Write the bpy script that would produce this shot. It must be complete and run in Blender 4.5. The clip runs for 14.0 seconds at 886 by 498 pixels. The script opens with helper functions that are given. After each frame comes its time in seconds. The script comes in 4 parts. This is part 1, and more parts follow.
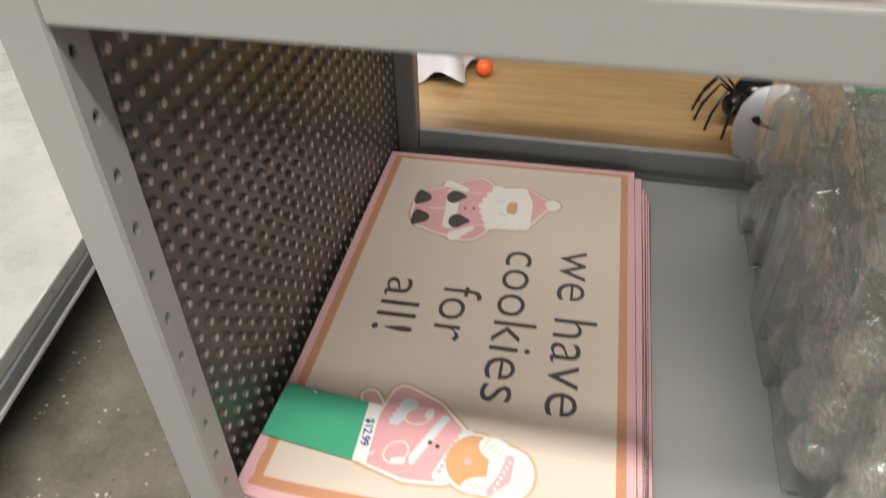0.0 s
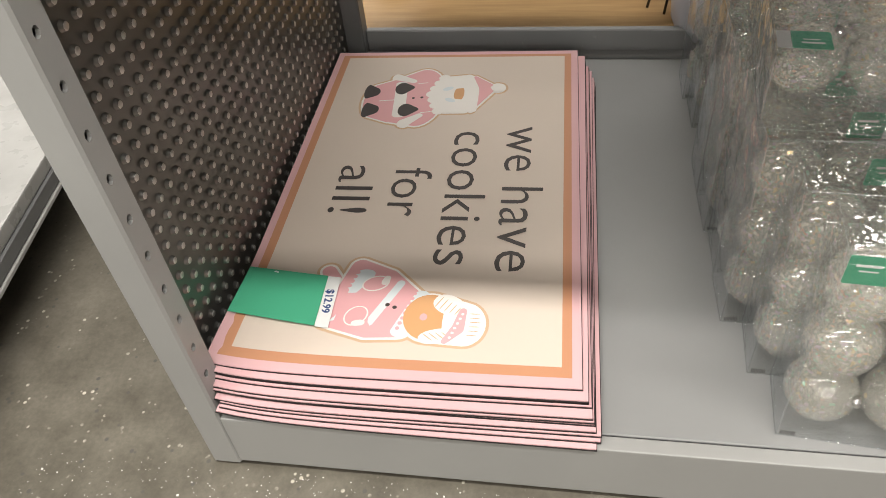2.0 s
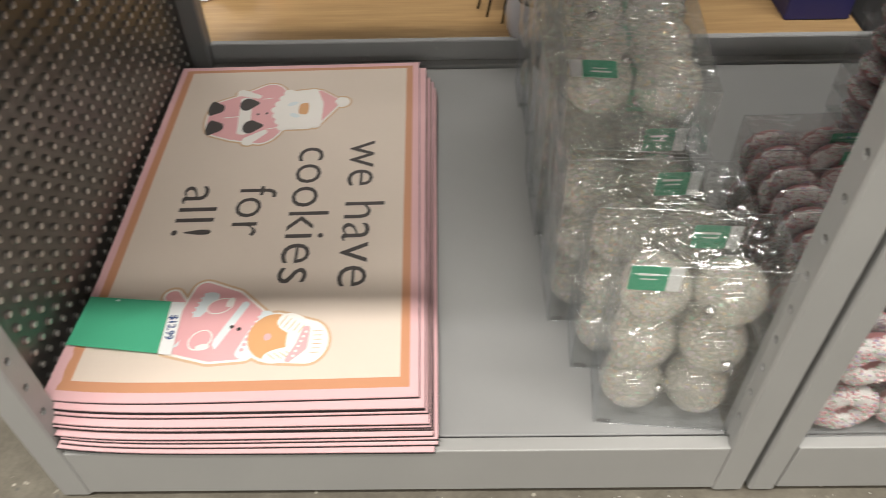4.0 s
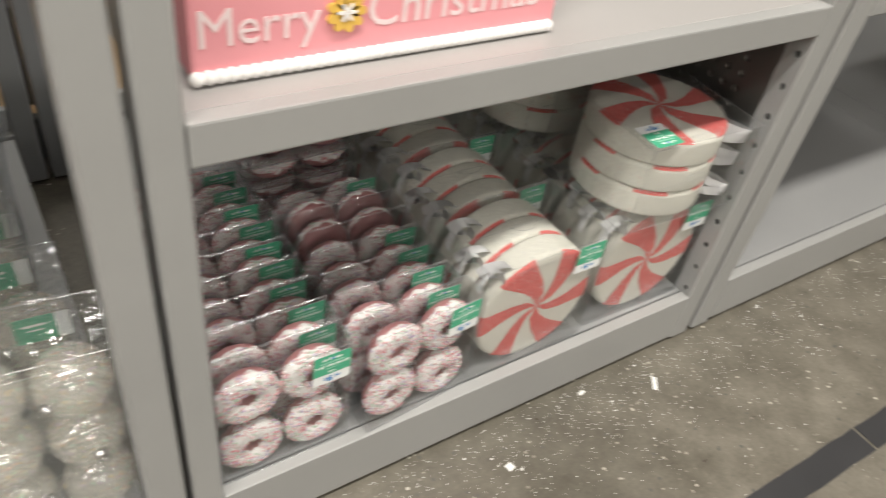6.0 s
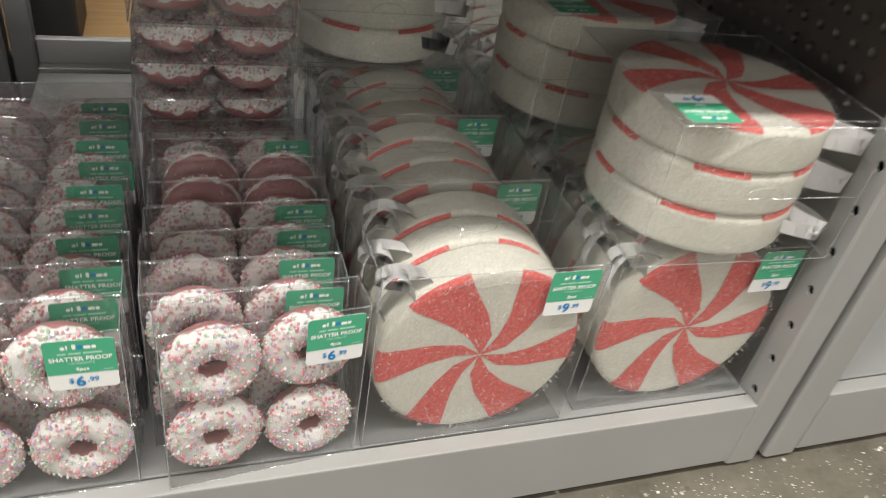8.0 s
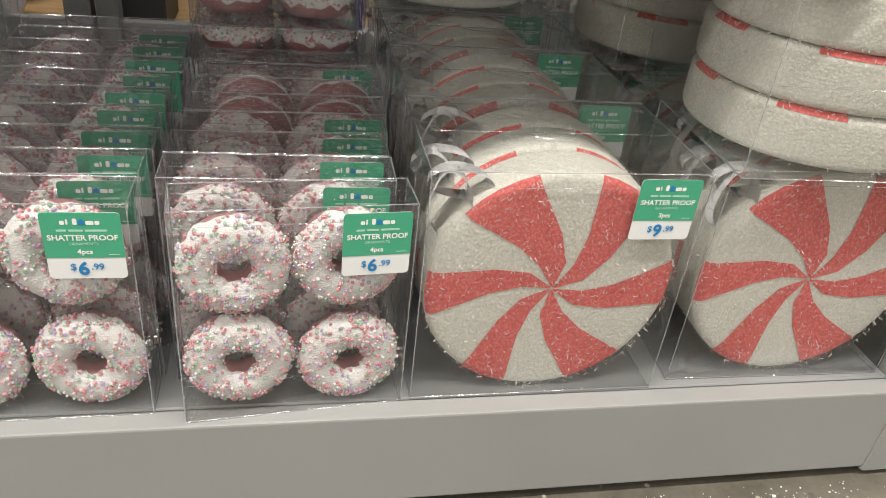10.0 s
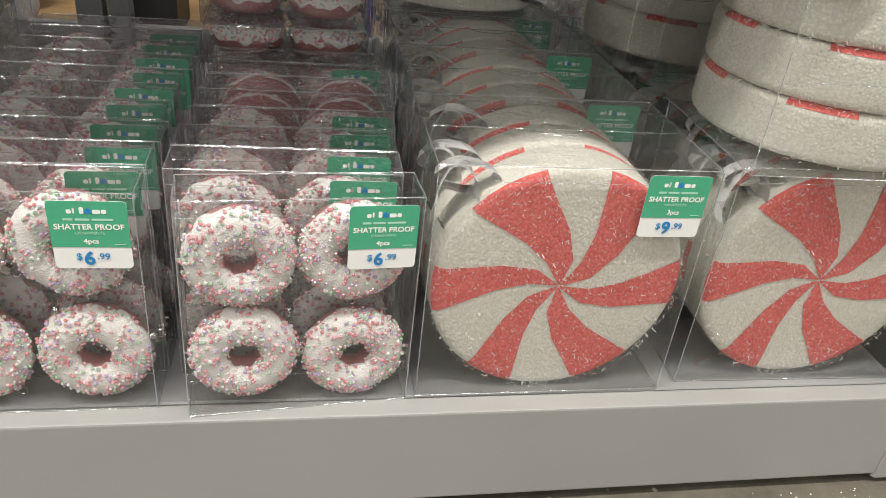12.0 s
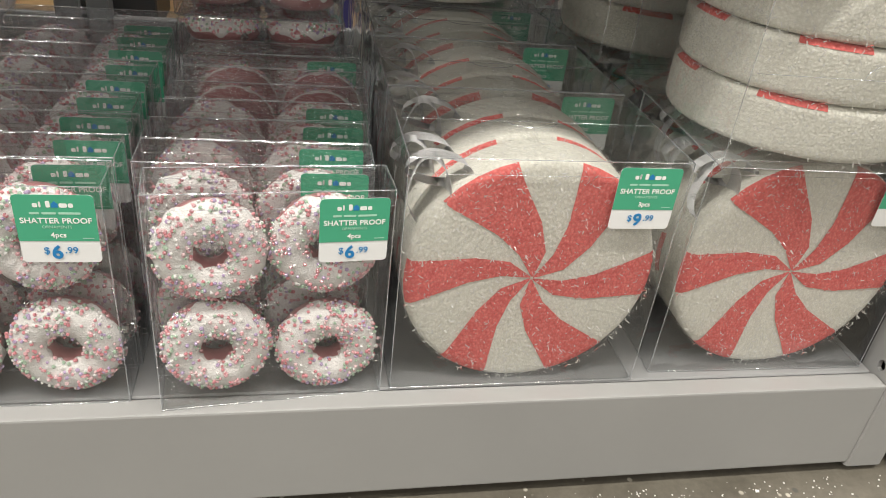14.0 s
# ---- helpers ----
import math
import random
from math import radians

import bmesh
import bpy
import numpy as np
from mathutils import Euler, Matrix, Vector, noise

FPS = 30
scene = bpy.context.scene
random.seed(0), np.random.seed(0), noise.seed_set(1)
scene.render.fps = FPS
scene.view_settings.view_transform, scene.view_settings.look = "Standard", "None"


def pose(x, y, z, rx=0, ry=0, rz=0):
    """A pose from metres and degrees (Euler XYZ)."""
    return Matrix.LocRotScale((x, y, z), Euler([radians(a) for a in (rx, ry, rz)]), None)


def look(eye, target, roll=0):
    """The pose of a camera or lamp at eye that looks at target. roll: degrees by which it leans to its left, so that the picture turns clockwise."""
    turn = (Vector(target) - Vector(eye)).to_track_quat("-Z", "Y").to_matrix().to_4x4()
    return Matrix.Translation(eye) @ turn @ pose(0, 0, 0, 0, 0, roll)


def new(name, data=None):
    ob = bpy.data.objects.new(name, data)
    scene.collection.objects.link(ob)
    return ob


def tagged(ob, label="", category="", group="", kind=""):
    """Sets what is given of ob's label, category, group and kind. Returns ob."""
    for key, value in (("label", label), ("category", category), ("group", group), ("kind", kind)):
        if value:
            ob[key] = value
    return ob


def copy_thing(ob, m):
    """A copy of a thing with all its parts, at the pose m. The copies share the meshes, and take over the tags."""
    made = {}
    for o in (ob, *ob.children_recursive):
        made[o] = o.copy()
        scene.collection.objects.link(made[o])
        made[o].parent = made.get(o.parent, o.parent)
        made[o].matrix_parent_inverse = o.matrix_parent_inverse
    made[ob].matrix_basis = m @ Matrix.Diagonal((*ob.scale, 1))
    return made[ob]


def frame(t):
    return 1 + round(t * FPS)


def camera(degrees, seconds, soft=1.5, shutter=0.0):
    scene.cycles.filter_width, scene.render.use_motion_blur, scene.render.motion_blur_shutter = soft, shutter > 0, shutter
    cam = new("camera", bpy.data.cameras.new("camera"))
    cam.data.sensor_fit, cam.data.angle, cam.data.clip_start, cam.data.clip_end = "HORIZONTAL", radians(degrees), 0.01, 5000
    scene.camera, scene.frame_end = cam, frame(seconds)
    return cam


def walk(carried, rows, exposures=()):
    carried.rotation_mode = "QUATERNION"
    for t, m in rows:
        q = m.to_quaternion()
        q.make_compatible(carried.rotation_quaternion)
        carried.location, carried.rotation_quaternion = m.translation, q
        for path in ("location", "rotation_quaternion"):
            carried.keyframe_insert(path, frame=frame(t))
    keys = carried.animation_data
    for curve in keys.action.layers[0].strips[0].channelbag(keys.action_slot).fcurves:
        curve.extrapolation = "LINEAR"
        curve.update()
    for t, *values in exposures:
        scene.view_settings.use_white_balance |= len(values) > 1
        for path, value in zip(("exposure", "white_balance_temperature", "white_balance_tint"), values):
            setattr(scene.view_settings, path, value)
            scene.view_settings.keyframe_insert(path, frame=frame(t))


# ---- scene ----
cam = camera(61.1, 14.0, soft=0.72, shutter=0.4)
PATH = [
    (0, (0.338, -0.382, 0.932), (-0.009, 1.12, -0.343), -1.4),
    (0.5, (0.381, -0.422, 0.874), (0.057, 1.022, -0.472), -3.7),
    (1, (0.403, -0.444, 0.877), (0.084, 0.98, -0.491), -5.3),
    (1.5, (0.411, -0.455, 0.884), (0.096, 0.957, -0.497), -6.0),
    (2, (0.412, -0.467, 0.885), (0.099, 0.938, -0.503), -6.4),
    (2.2, (0.411, -0.474, 0.887), (0.098, 0.93, -0.502), -6.5),
    (4.3, (0.527, -0.463, 0.942), (0.622, 0.936, -0.485), 0.2),
    (4.5, (0.56, -0.452, 0.929), (0.748, 0.942, -0.492), 1.3),
    (5, (0.617, -0.448, 0.928), (1.071, 0.908, -0.471), 4.6),
    (5.5, (0.682, -0.452, 0.924), (1.405, 0.832, -0.428), 7.9),
    (6, (0.773, -0.493, 0.963), (1.725, 0.691, -0.338), 10.2),
    (6.5, (0.872, -0.536, 0.958), (1.96, 0.58, -0.295), 11.9),
    (7, (0.995, -0.543, 0.894), (1.95, 0.664, -0.382), 13.8),
    (7.5, (1.075, -0.492, 0.827), (1.875, 0.842, -0.43), 13.5),
    (8, (1.133, -0.428, 0.699), (1.759, 1.069, -0.471), 10.3),
    (8.5, (1.162, -0.456, 0.596), (1.655, 1.145, -0.496), 8.0),
    (9, (1.178, -0.436, 0.552), (1.602, 1.199, -0.52), 7.0),
    (11.5, (1.185, -0.428, 0.534), (1.553, 1.252, -0.487), 6.4),
    (12, (1.185, -0.435, 0.528), (1.547, 1.248, -0.49), 6.6),
    (12.5, (1.185, -0.434, 0.529), (1.55, 1.25, -0.486), 6.8),
    (13, (1.189, -0.431, 0.529), (1.56, 1.254, -0.483), 6.8),
    (13.5, (1.196, -0.431, 0.529), (1.574, 1.247, -0.491), 6.8),
    (14, (1.198, -0.437, 0.53), (1.586, 1.23, -0.504), 6.9),
]
walk(cam, [(t, look(eye, target, roll)) for t, eye, target, roll in PATH])

# ---- light: unseen long ceiling strips over the aisles, far rows added as fill ----
scene.cycles.transparent_max_bounces = 28
scene.view_settings.exposure = 0.0
world = bpy.data.worlds.new("store_air")
scene.world = world
world.use_nodes = True
world.node_tree.nodes["Background"].inputs[0].default_value = (0.92, 0.96, 1.0, 1)
world.node_tree.nodes["Background"].inputs[1].default_value = 0.06

CEIL = 4.6
# Rows from y = -7.2 outwards are added to brighten goods deep in the shelves.
STRIPS = [(0.8, -1.2, 32.5), (0.8, -4.3, 10), (0.8, -7.2, 9), (0.8, -10.2, 21), (0.8, -13.2, 28), (0.8, 3.3, 19), (-5.2, -2.4, 24), (7.5, -2.4, 8)]


def strip_lamp(x, y, watts):
    data = bpy.data.lights.new("strip_light", "AREA")
    data.shape, data.size, data.size_y, data.energy = "RECTANGLE", 5.6, 0.30, watts * 10
    data.color = (1.0, 0.95, 0.878)
    ob = new("strip_light", data)
    ob.matrix_basis = pose(x, y, CEIL - 0.13)
    return ob


for sx, sy, sw in STRIPS:
    strip_lamp(sx, sy, sw)

# ---- node helpers and materials ----


def mat_new(name):
    m = bpy.data.materials.new(name)
    m.use_nodes = True
    nt = m.node_tree
    return m, nt, nt.nodes["Principled BSDF"]


def link(nt, a, b):
    nt.links.new(a, b)


def ramp_node(nt, fac, stops, mode="LINEAR"):
    r = nt.nodes.new("ShaderNodeValToRGB")
    r.color_ramp.interpolation = mode
    while len(r.color_ramp.elements) < len(stops):
        r.color_ramp.elements.new(0.5)
    for e, (p, c) in zip(r.color_ramp.elements, stops):
        e.position, e.color = p, (*c, 1) if len(c) == 3 else c
    link(nt, fac, r.inputs[0])
    return r.outputs[0]


def coord(nt, kind="Object"):
    return nt.nodes.new("ShaderNodeTexCoord").outputs[kind]


def noise_node(nt, vec, scale, detail=4, rough=0.55, out="Fac"):
    n = nt.nodes.new("ShaderNodeTexNoise")
    n.inputs["Scale"].default_value, n.inputs["Detail"].default_value = scale, detail
    n.inputs["Roughness"].default_value = rough
    link(nt, vec, n.inputs["Vector"])
    return n.outputs[out]


def voronoi(nt, vec, scale, out="Distance", feature="F1"):
    n = nt.nodes.new("ShaderNodeTexVoronoi")
    n.feature = feature
    n.inputs["Scale"].default_value = scale
    link(nt, vec, n.inputs["Vector"])
    return n.outputs[out]


def bump_to(nt, bsdf, height, strength, dist):
    b = nt.nodes.new("ShaderNodeBump")
    b.inputs["Strength"].default_value, b.inputs["Distance"].default_value = strength, dist
    link(nt, height, b.inputs["Height"])
    link(nt, b.outputs[0], bsdf.inputs["Normal"])
    return b


def mix_col(nt, fac, a, b, blend="MIX"):
    n = nt.nodes.new("ShaderNodeMix")
    n.data_type, n.blend_type = "RGBA", blend
    for sock, v in ((n.inputs[0], fac), (n.inputs[6], a), (n.inputs[7], b)):
        if isinstance(v, (int, float)):
            sock.default_value = v
        elif isinstance(v, tuple):
            sock.default_value = (*v, 1)
        else:
            link(nt, v, sock)
    return n.outputs[2]


def map_range(nt, val, a, b, c, d):
    n = nt.nodes.new("ShaderNodeMapRange")
    for i, v in enumerate((a, b, c, d)):
        n.inputs[i + 1].default_value = v
    link(nt, val, n.inputs[0])
    return n.outputs[0]


def paint(name, base, rough=0.4, spread=0.06, metal=0.0, grain=900.0, relief=0.00006, coat=0.0):
    """Painted or plain surface: colour drifting a little at two scales, fine grain and smudged gloss."""
    m, nt, b = mat_new(name)
    v = coord(nt)
    lo = tuple(c * (1 - spread) for c in base)
    hi = tuple(min(1, c * (1 + spread)) for c in base)
    big = noise_node(nt, v, 7.0, 5)
    small = noise_node(nt, v, 160.0, 3)
    c1 = ramp_node(nt, big, [(0.3, lo), (0.7, hi)])
    c2 = mix_col(nt, small, tuple(c * 0.96 for c in base), base)
    link(nt, mix_col(nt, 0.5, c1, c2), b.inputs["Base Color"])
    link(nt, map_range(nt, noise_node(nt, v, 14.0, 6, 0.65), 0.3, 0.7, rough * 0.93, min(1, rough * 1.1)), b.inputs["Roughness"])
    b.inputs["Metallic"].default_value = metal
    b.inputs["Coat Weight"].default_value = coat
    bump_to(nt, b, noise_node(nt, v, grain, 2), 0.5, relief)
    return m


M_POST = paint("grey_powder_coat", (0.322, 0.323, 0.316), 0.34)
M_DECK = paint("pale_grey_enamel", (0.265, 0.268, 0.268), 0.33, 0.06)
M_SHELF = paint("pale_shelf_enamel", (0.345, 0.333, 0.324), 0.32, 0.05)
M_BACKRAIL = paint("grey_rail_paint", (0.33, 0.335, 0.34), 0.25)
M_RAIL = paint("mid_grey_rail_paint", (0.20, 0.205, 0.21), 0.3)
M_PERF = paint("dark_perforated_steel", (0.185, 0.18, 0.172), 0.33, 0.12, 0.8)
# Brighter steel for the cone tips: their reflected highlights put into the colour.
M_TIP = paint("highlight_steel", (0.62, 0.61, 0.59), 0.34, 0.15, 0.8)
M_DARK = paint("black_steel", (0.02, 0.02, 0.021), 0.5)
M_GAP = paint("black_rubber_and_shade", (0.012, 0.012, 0.012), 0.8)
M_PINK = paint("pink_mat_edge", (0.71, 0.44, 0.46), 0.75, 0.05, grain=2200, relief=0.0002)
M_BACKING = paint("black_mat_backing", (0.015, 0.013, 0.013), 0.85)
M_CREAM = paint("cream_mat_print", (0.68, 0.585, 0.505), 0.62, 0.03, grain=2500, relief=0.00015)
M_TAN = paint("tan_border_print", (0.56, 0.27, 0.15), 0.62, 0.04)
M_INK = paint("charcoal_ink", (0.055, 0.045, 0.042), 0.6, 0.1)
M_SOFTPINK = paint("soft_pink_print", (0.78, 0.42, 0.44), 0.6, 0.08)
M_PALEBLUE = paint("pale_blue_print", (0.72, 0.78, 0.80), 0.6, 0.05)
M_WHITEPRINT = paint("white_print", (0.86, 0.83, 0.79), 0.6, 0.04)
M_COOKIE = paint("gingerbread_print", (0.66, 0.36, 0.17), 0.6, 0.08)
M_COOKIE_RIM = paint("baked_rim_print", (0.62, 0.43, 0.28), 0.6, 0.08)
M_GREEN = paint("green_label_card", (0.070, 0.40, 0.235), 0.45, 0.05)
M_LABELWHITE = paint("white_label_card", (0.83, 0.84, 0.84), 0.45, 0.02)
M_BLUEINK = paint("blue_price_ink", (0.02, 0.22, 0.52), 0.5, 0.05)
M_NAVY = paint("navy_price_ink", (0.02, 0.06, 0.2), 0.5, 0.05)
M_WHITEINK = paint("white_label_ink", (0.88, 0.90, 0.88), 0.5, 0.02)
M_PALEINK = paint("pale_green_ink", (0.42, 0.70, 0.56), 0.5, 0.02)
M_BASE = paint("mauve_doughnut_dough", (0.43, 0.195, 0.20), 0.36, 0.12, coat=0.2)
M_SILVER = paint("silver_cap", (0.75, 0.75, 0.75), 0.18, 0.05, 1.0)
M_ORANGE = paint("orange_plastic", (0.85, 0.13, 0.02), 0.35)
M_WHITECER = paint("white_glazed_ceramic", (0.74, 0.75, 0.82), 0.28, 0.03)
M_BLACKGLOSS = paint("gloss_black_glaze", (0.008, 0.008, 0.009), 0.12)
M_SILVERGREY = paint("brushed_grey_glaze", (0.30, 0.30, 0.30), 0.38, 0.1, 0.5)
M_GOLD = paint("gold_cookie", (0.80, 0.50, 0.10), 0.4)
M_SIGNPINK = paint("pink_sign_board", (0.80, 0.33, 0.36), 0.6, 0.04)
M_SIGNINK = paint("pale_sign_lettering", (0.85, 0.70, 0.70), 0.6, 0.03)
M_POM = paint("white_cord", (0.84, 0.83, 0.81), 0.9, 0.05, grain=1600, relief=0.0005)
M_TAPE = paint("black_floor_tape", (0.028, 0.028, 0.03), 0.5, 0.25)
M_WALL = paint("store_wall_paint", (0.62, 0.61, 0.59), 0.8)
M_CEIL = paint("ceiling_paint", (0.62, 0.62, 0.60), 0.9)
M_CHIP = paint("white_glitter_chips", (0.80, 0.80, 0.77), 0.4, 0.1)
M_BARCODE = paint("grey_barcode_ink", (0.12, 0.12, 0.12), 0.6)


def concrete():
    m, nt, b = mat_new("polished_concrete")
    v = coord(nt)
    big = noise_node(nt, v, 1.7, 6, 0.6)
    mid = noise_node(nt, v, 12.0, 6, 0.7)
    fine = noise_node(nt, v, 140.0, 4, 0.7)
    base = ramp_node(nt, big, [(0.3, (0.118, 0.108, 0.088)), (0.7, (0.205, 0.188, 0.157))])
    mott = ramp_node(nt, mid, [(0.32, (0.62, 0.61, 0.59)), (0.7, (1.14, 1.14, 1.12))])
    c = mix_col(nt, 1.0, base, mott, "MULTIPLY")
    c = mix_col(nt, 0.6, c, ramp_node(nt, fine, [(0.3, (0.7, 0.7, 0.69)), (0.7, (1.1, 1.1, 1.08))]), "MULTIPLY")
    pale = ramp_node(nt, voronoi(nt, v, 75.0), [(0.16, (1, 1, 1)), (0.24, (0, 0, 0))])
    pick = ramp_node(nt, noise_node(nt, v, 19.0, 3), [(0.55, (0, 0, 0)), (0.63, (1, 1, 1))])
    both = mix_col(nt, 1.0, pale, pick, "MULTIPLY")
    c = mix_col(nt, both, c, (0.55, 0.52, 0.44))
    dark = ramp_node(nt, voronoi(nt, v, 37.0), [(0.09, (1, 1, 1)), (0.14, (0, 0, 0))])
    c = mix_col(nt, dark, c, (0.10, 0.095, 0.085))
    link(nt, c, b.inputs["Base Color"])
    link(nt, map_range(nt, mid, 0.3, 0.7, 0.26, 0.5), b.inputs["Roughness"])
    bump_to(nt, b, mid, 0.15, 0.002)
    return m


def wood():
    m, nt, b = mat_new("light_wood_laminate")
    v = coord(nt)
    mp = nt.nodes.new("ShaderNodeMapping")
    mp.inputs["Scale"].default_value = (1.0, 14.0, 1.0)
    link(nt, v, mp.inputs[0])
    g = noise_node(nt, mp.outputs[0], 5.0, 8, 0.6)
    c = ramp_node(nt, g, [(0.25, (0.33, 0.20, 0.09)), (0.75, (0.49, 0.325, 0.155))])
    link(nt, c, b.inputs["Base Color"])
    b.inputs["Roughness"].default_value = 0.35
    bump_to(nt, b, g, 0.1, 0.0005)
    return m


def galvanised():
    m, nt, b = mat_new("scuffed_white_steel")
    v = coord(nt)
    n1 = noise_node(nt, v, 5.0, 8, 0.7)
    c = ramp_node(nt, n1, [(0.3, (0.36, 0.36, 0.35)), (0.65, (0.50, 0.50, 0.49))])
    link(nt, c, b.inputs["Base Color"])
    link(nt, map_range(nt, noise_node(nt, v, 22.0, 6), 0.3, 0.7, 0.2, 0.45), b.inputs["Roughness"])
    bump_to(nt, b, n1, 0.2, 0.002)
    return m


def clear_film(name, tint, rough, wave, ripple, haze=0.0, milk=(0.8, 0.82, 0.84), shine=0.05):
    """Thin clear plastic: passes light straight on, mirrors at glancing angles, slightly rippled."""
    m, nt, b = mat_new(name)
    nt.nodes.remove(b)
    out = nt.nodes["Material Output"]
    tr = nt.nodes.new("ShaderNodeBsdfTransparent")
    tr.inputs[0].default_value = (*tint, 1)
    gl = nt.nodes.new("ShaderNodeBsdfGlossy")
    gl.inputs["Roughness"].default_value = rough
    gl.inputs["Color"].default_value = (0.95, 0.97, 1.0, 1)
    v = coord(nt)
    bp = nt.nodes.new("ShaderNodeBump")
    bp.inputs["Strength"].default_value, bp.inputs["Distance"].default_value = 1.0, ripple
    link(nt, noise_node(nt, v, wave, 3, 0.5), bp.inputs["Height"])
    link(nt, bp.outputs[0], gl.inputs["Normal"])
    lw = nt.nodes.new("ShaderNodeLayerWeight")
    lw.inputs["Blend"].default_value = 0.5
    pw = nt.nodes.new("ShaderNodeMath")
    pw.operation = "POWER"
    pw.inputs[1].default_value = 4.0
    link(nt, lw.outputs["Facing"], pw.inputs[0])
    fac = map_range(nt, pw.outputs[0], 0.0, 1.0, shine, 0.9)
    base = tr.outputs[0]
    if haze:
        df = nt.nodes.new("ShaderNodeBsdfDiffuse")
        df.inputs[0].default_value = (*milk, 1)
        mh = nt.nodes.new("ShaderNodeMixShader")
        mh.inputs[0].default_value = haze
        link(nt, tr.outputs[0], mh.inputs[1])
        link(nt, df.outputs[0], mh.inputs[2])
        base = mh.outputs[0]
    mx = nt.nodes.new("ShaderNodeMixShader")
    link(nt, fac, mx.inputs[0])
    link(nt, base, mx.inputs[1])
    link(nt, gl.outputs[0], mx.inputs[2])
    link(nt, mx.outputs[0], out.inputs[0])
    return m


M_CONCRETE, M_WOOD, M_GALV = concrete(), wood(), galvanised()
M_FILM = clear_film("clear_pet_film", (0.94, 0.942, 0.94), 0.04, 15.0, 0.0085, 0.008, shine=0.085)
M_SOFTFILM = clear_film("soft_wavy_film", (0.95, 0.955, 0.955), 0.06, 20.0, 0.010, 0.012, shine=0.09)
M_CREASE = clear_film("folded_film_edge", (0.80, 0.82, 0.83), 0.12, 60.0, 0.002, 0.22, shine=0.25)
M_BALLGLASS = clear_film("clear_ball_glass", (0.97, 0.97, 0.955), 0.05, 40.0, 0.0004, 0.22, (1.0, 0.97, 0.87), 0.10)


def icing():
    m, nt, b = mat_new("sugared_white_icing")
    v = coord(nt)
    n1 = noise_node(nt, v, 260.0, 4, 0.7)
    n2 = voronoi(nt, v, 700.0)
    link(nt, ramp_node(nt, n1, [(0.3, (0.80, 0.78, 0.765)), (0.7, (0.90, 0.89, 0.875))]), b.inputs["Base Color"])
    link(nt, map_range(nt, n2, 0.0, 0.6, 0.18, 0.7), b.inputs["Roughness"])
    bump_to(nt, b, n2, 0.8, 0.0007)
    b.inputs["Subsurface Weight"].default_value = 0.0
    return m


def island_colours(name, stops, rough, metal=0.0):
    m, nt, b = mat_new(name)
    g = nt.nodes.new("ShaderNodeNewGeometry")
    link(nt, ramp_node(nt, g.outputs["Random Per Island"], stops, "CONSTANT"), b.inputs["Base Color"])
    b.inputs["Roughness"].default_value, b.inputs["Metallic"].default_value = rough, metal
    return m


def tinsel(name, stops, rough, shine, haze):
    """Clear iridescent foil: mostly see-through, with coloured glints and a little body."""
    m, nt, b = mat_new(name)
    nt.nodes.remove(b)
    col = ramp_node(nt, nt.nodes.new("ShaderNodeNewGeometry").outputs["Random Per Island"], stops, "CONSTANT")
    last = nt.nodes.new("ShaderNodeBsdfTransparent").outputs[0]
    for kind, amount in (("ShaderNodeBsdfTranslucent", haze * 0.5), ("ShaderNodeBsdfDiffuse", haze), ("ShaderNodeBsdfGlossy", shine)):
        n, mx = nt.nodes.new(kind), nt.nodes.new("ShaderNodeMixShader")
        link(nt, col, n.inputs["Color"])
        if "Glossy" in kind:
            n.inputs["Roughness"].default_value = rough
        mx.inputs[0].default_value = amount
        link(nt, last, mx.inputs[1])
        link(nt, n.outputs[0], mx.inputs[2])
        last = mx.outputs[0]
    link(nt, last, nt.nodes["Material Output"].inputs[0])
    return m


M_ICING = icing()
M_BEADS = island_colours("sugar_beads", [(0.0, (0.72, 0.30, 0.33)), (0.22, (0.80, 0.46, 0.49)), (0.42, (0.45, 0.60, 0.46)),
                                         (0.62, (0.55, 0.44, 0.65)), (0.75, (0.85, 0.62, 0.64)), (0.88, (0.86, 0.85, 0.83))], 0.14)
M_FLAKES = tinsel("iridescent_flakes", [(0.0, (1.0, 0.55, 0.45)), (0.12, (0.55, 1.0, 0.78)), (0.26, (1.0, 0.97, 0.86)),
                                        (0.58, (1.0, 0.78, 0.45)), (0.70, (0.92, 0.75, 1.0)), (0.82, (1.0, 1.0, 0.98))], 0.16, 0.42, 0.5)




def felt(name, lo, hi):
    m, nt, b = mat_new(name)
    v = coord(nt)
    n1 = noise_node(nt, v, 480.0, 5, 0.85)
    n2 = noise_node(nt, v, 60.0, 4)
    mp = nt.nodes.new("ShaderNodeMapping")
    mp.inputs["Rotation"].default_value = (0.5, 0.9, 0.4)
    mp.inputs["Scale"].default_value = (1.0, 1.0, 0.8)
    link(nt, v, mp.inputs[0])
    n3 = voronoi(nt, mp.outputs[0], 430.0)
    c = mix_col(nt, 0.3, ramp_node(nt, n1, [(0.36, lo), (0.62, hi)]), ramp_node(nt, n2, [(0.3, lo), (0.7, hi)]))
    c = mix_col(nt, 0.5, c, ramp_node(nt, n3, [(0.05, hi), (0.6, lo)]))
    link(nt, c, b.inputs["Base Color"])
    link(nt, map_range(nt, n3, 0.0, 0.5, 0.25, 0.9), b.inputs["Roughness"])
    bump_to(nt, b, mix_col(nt, 0.5, n3, n1), 0.9, 0.0012)
    return m


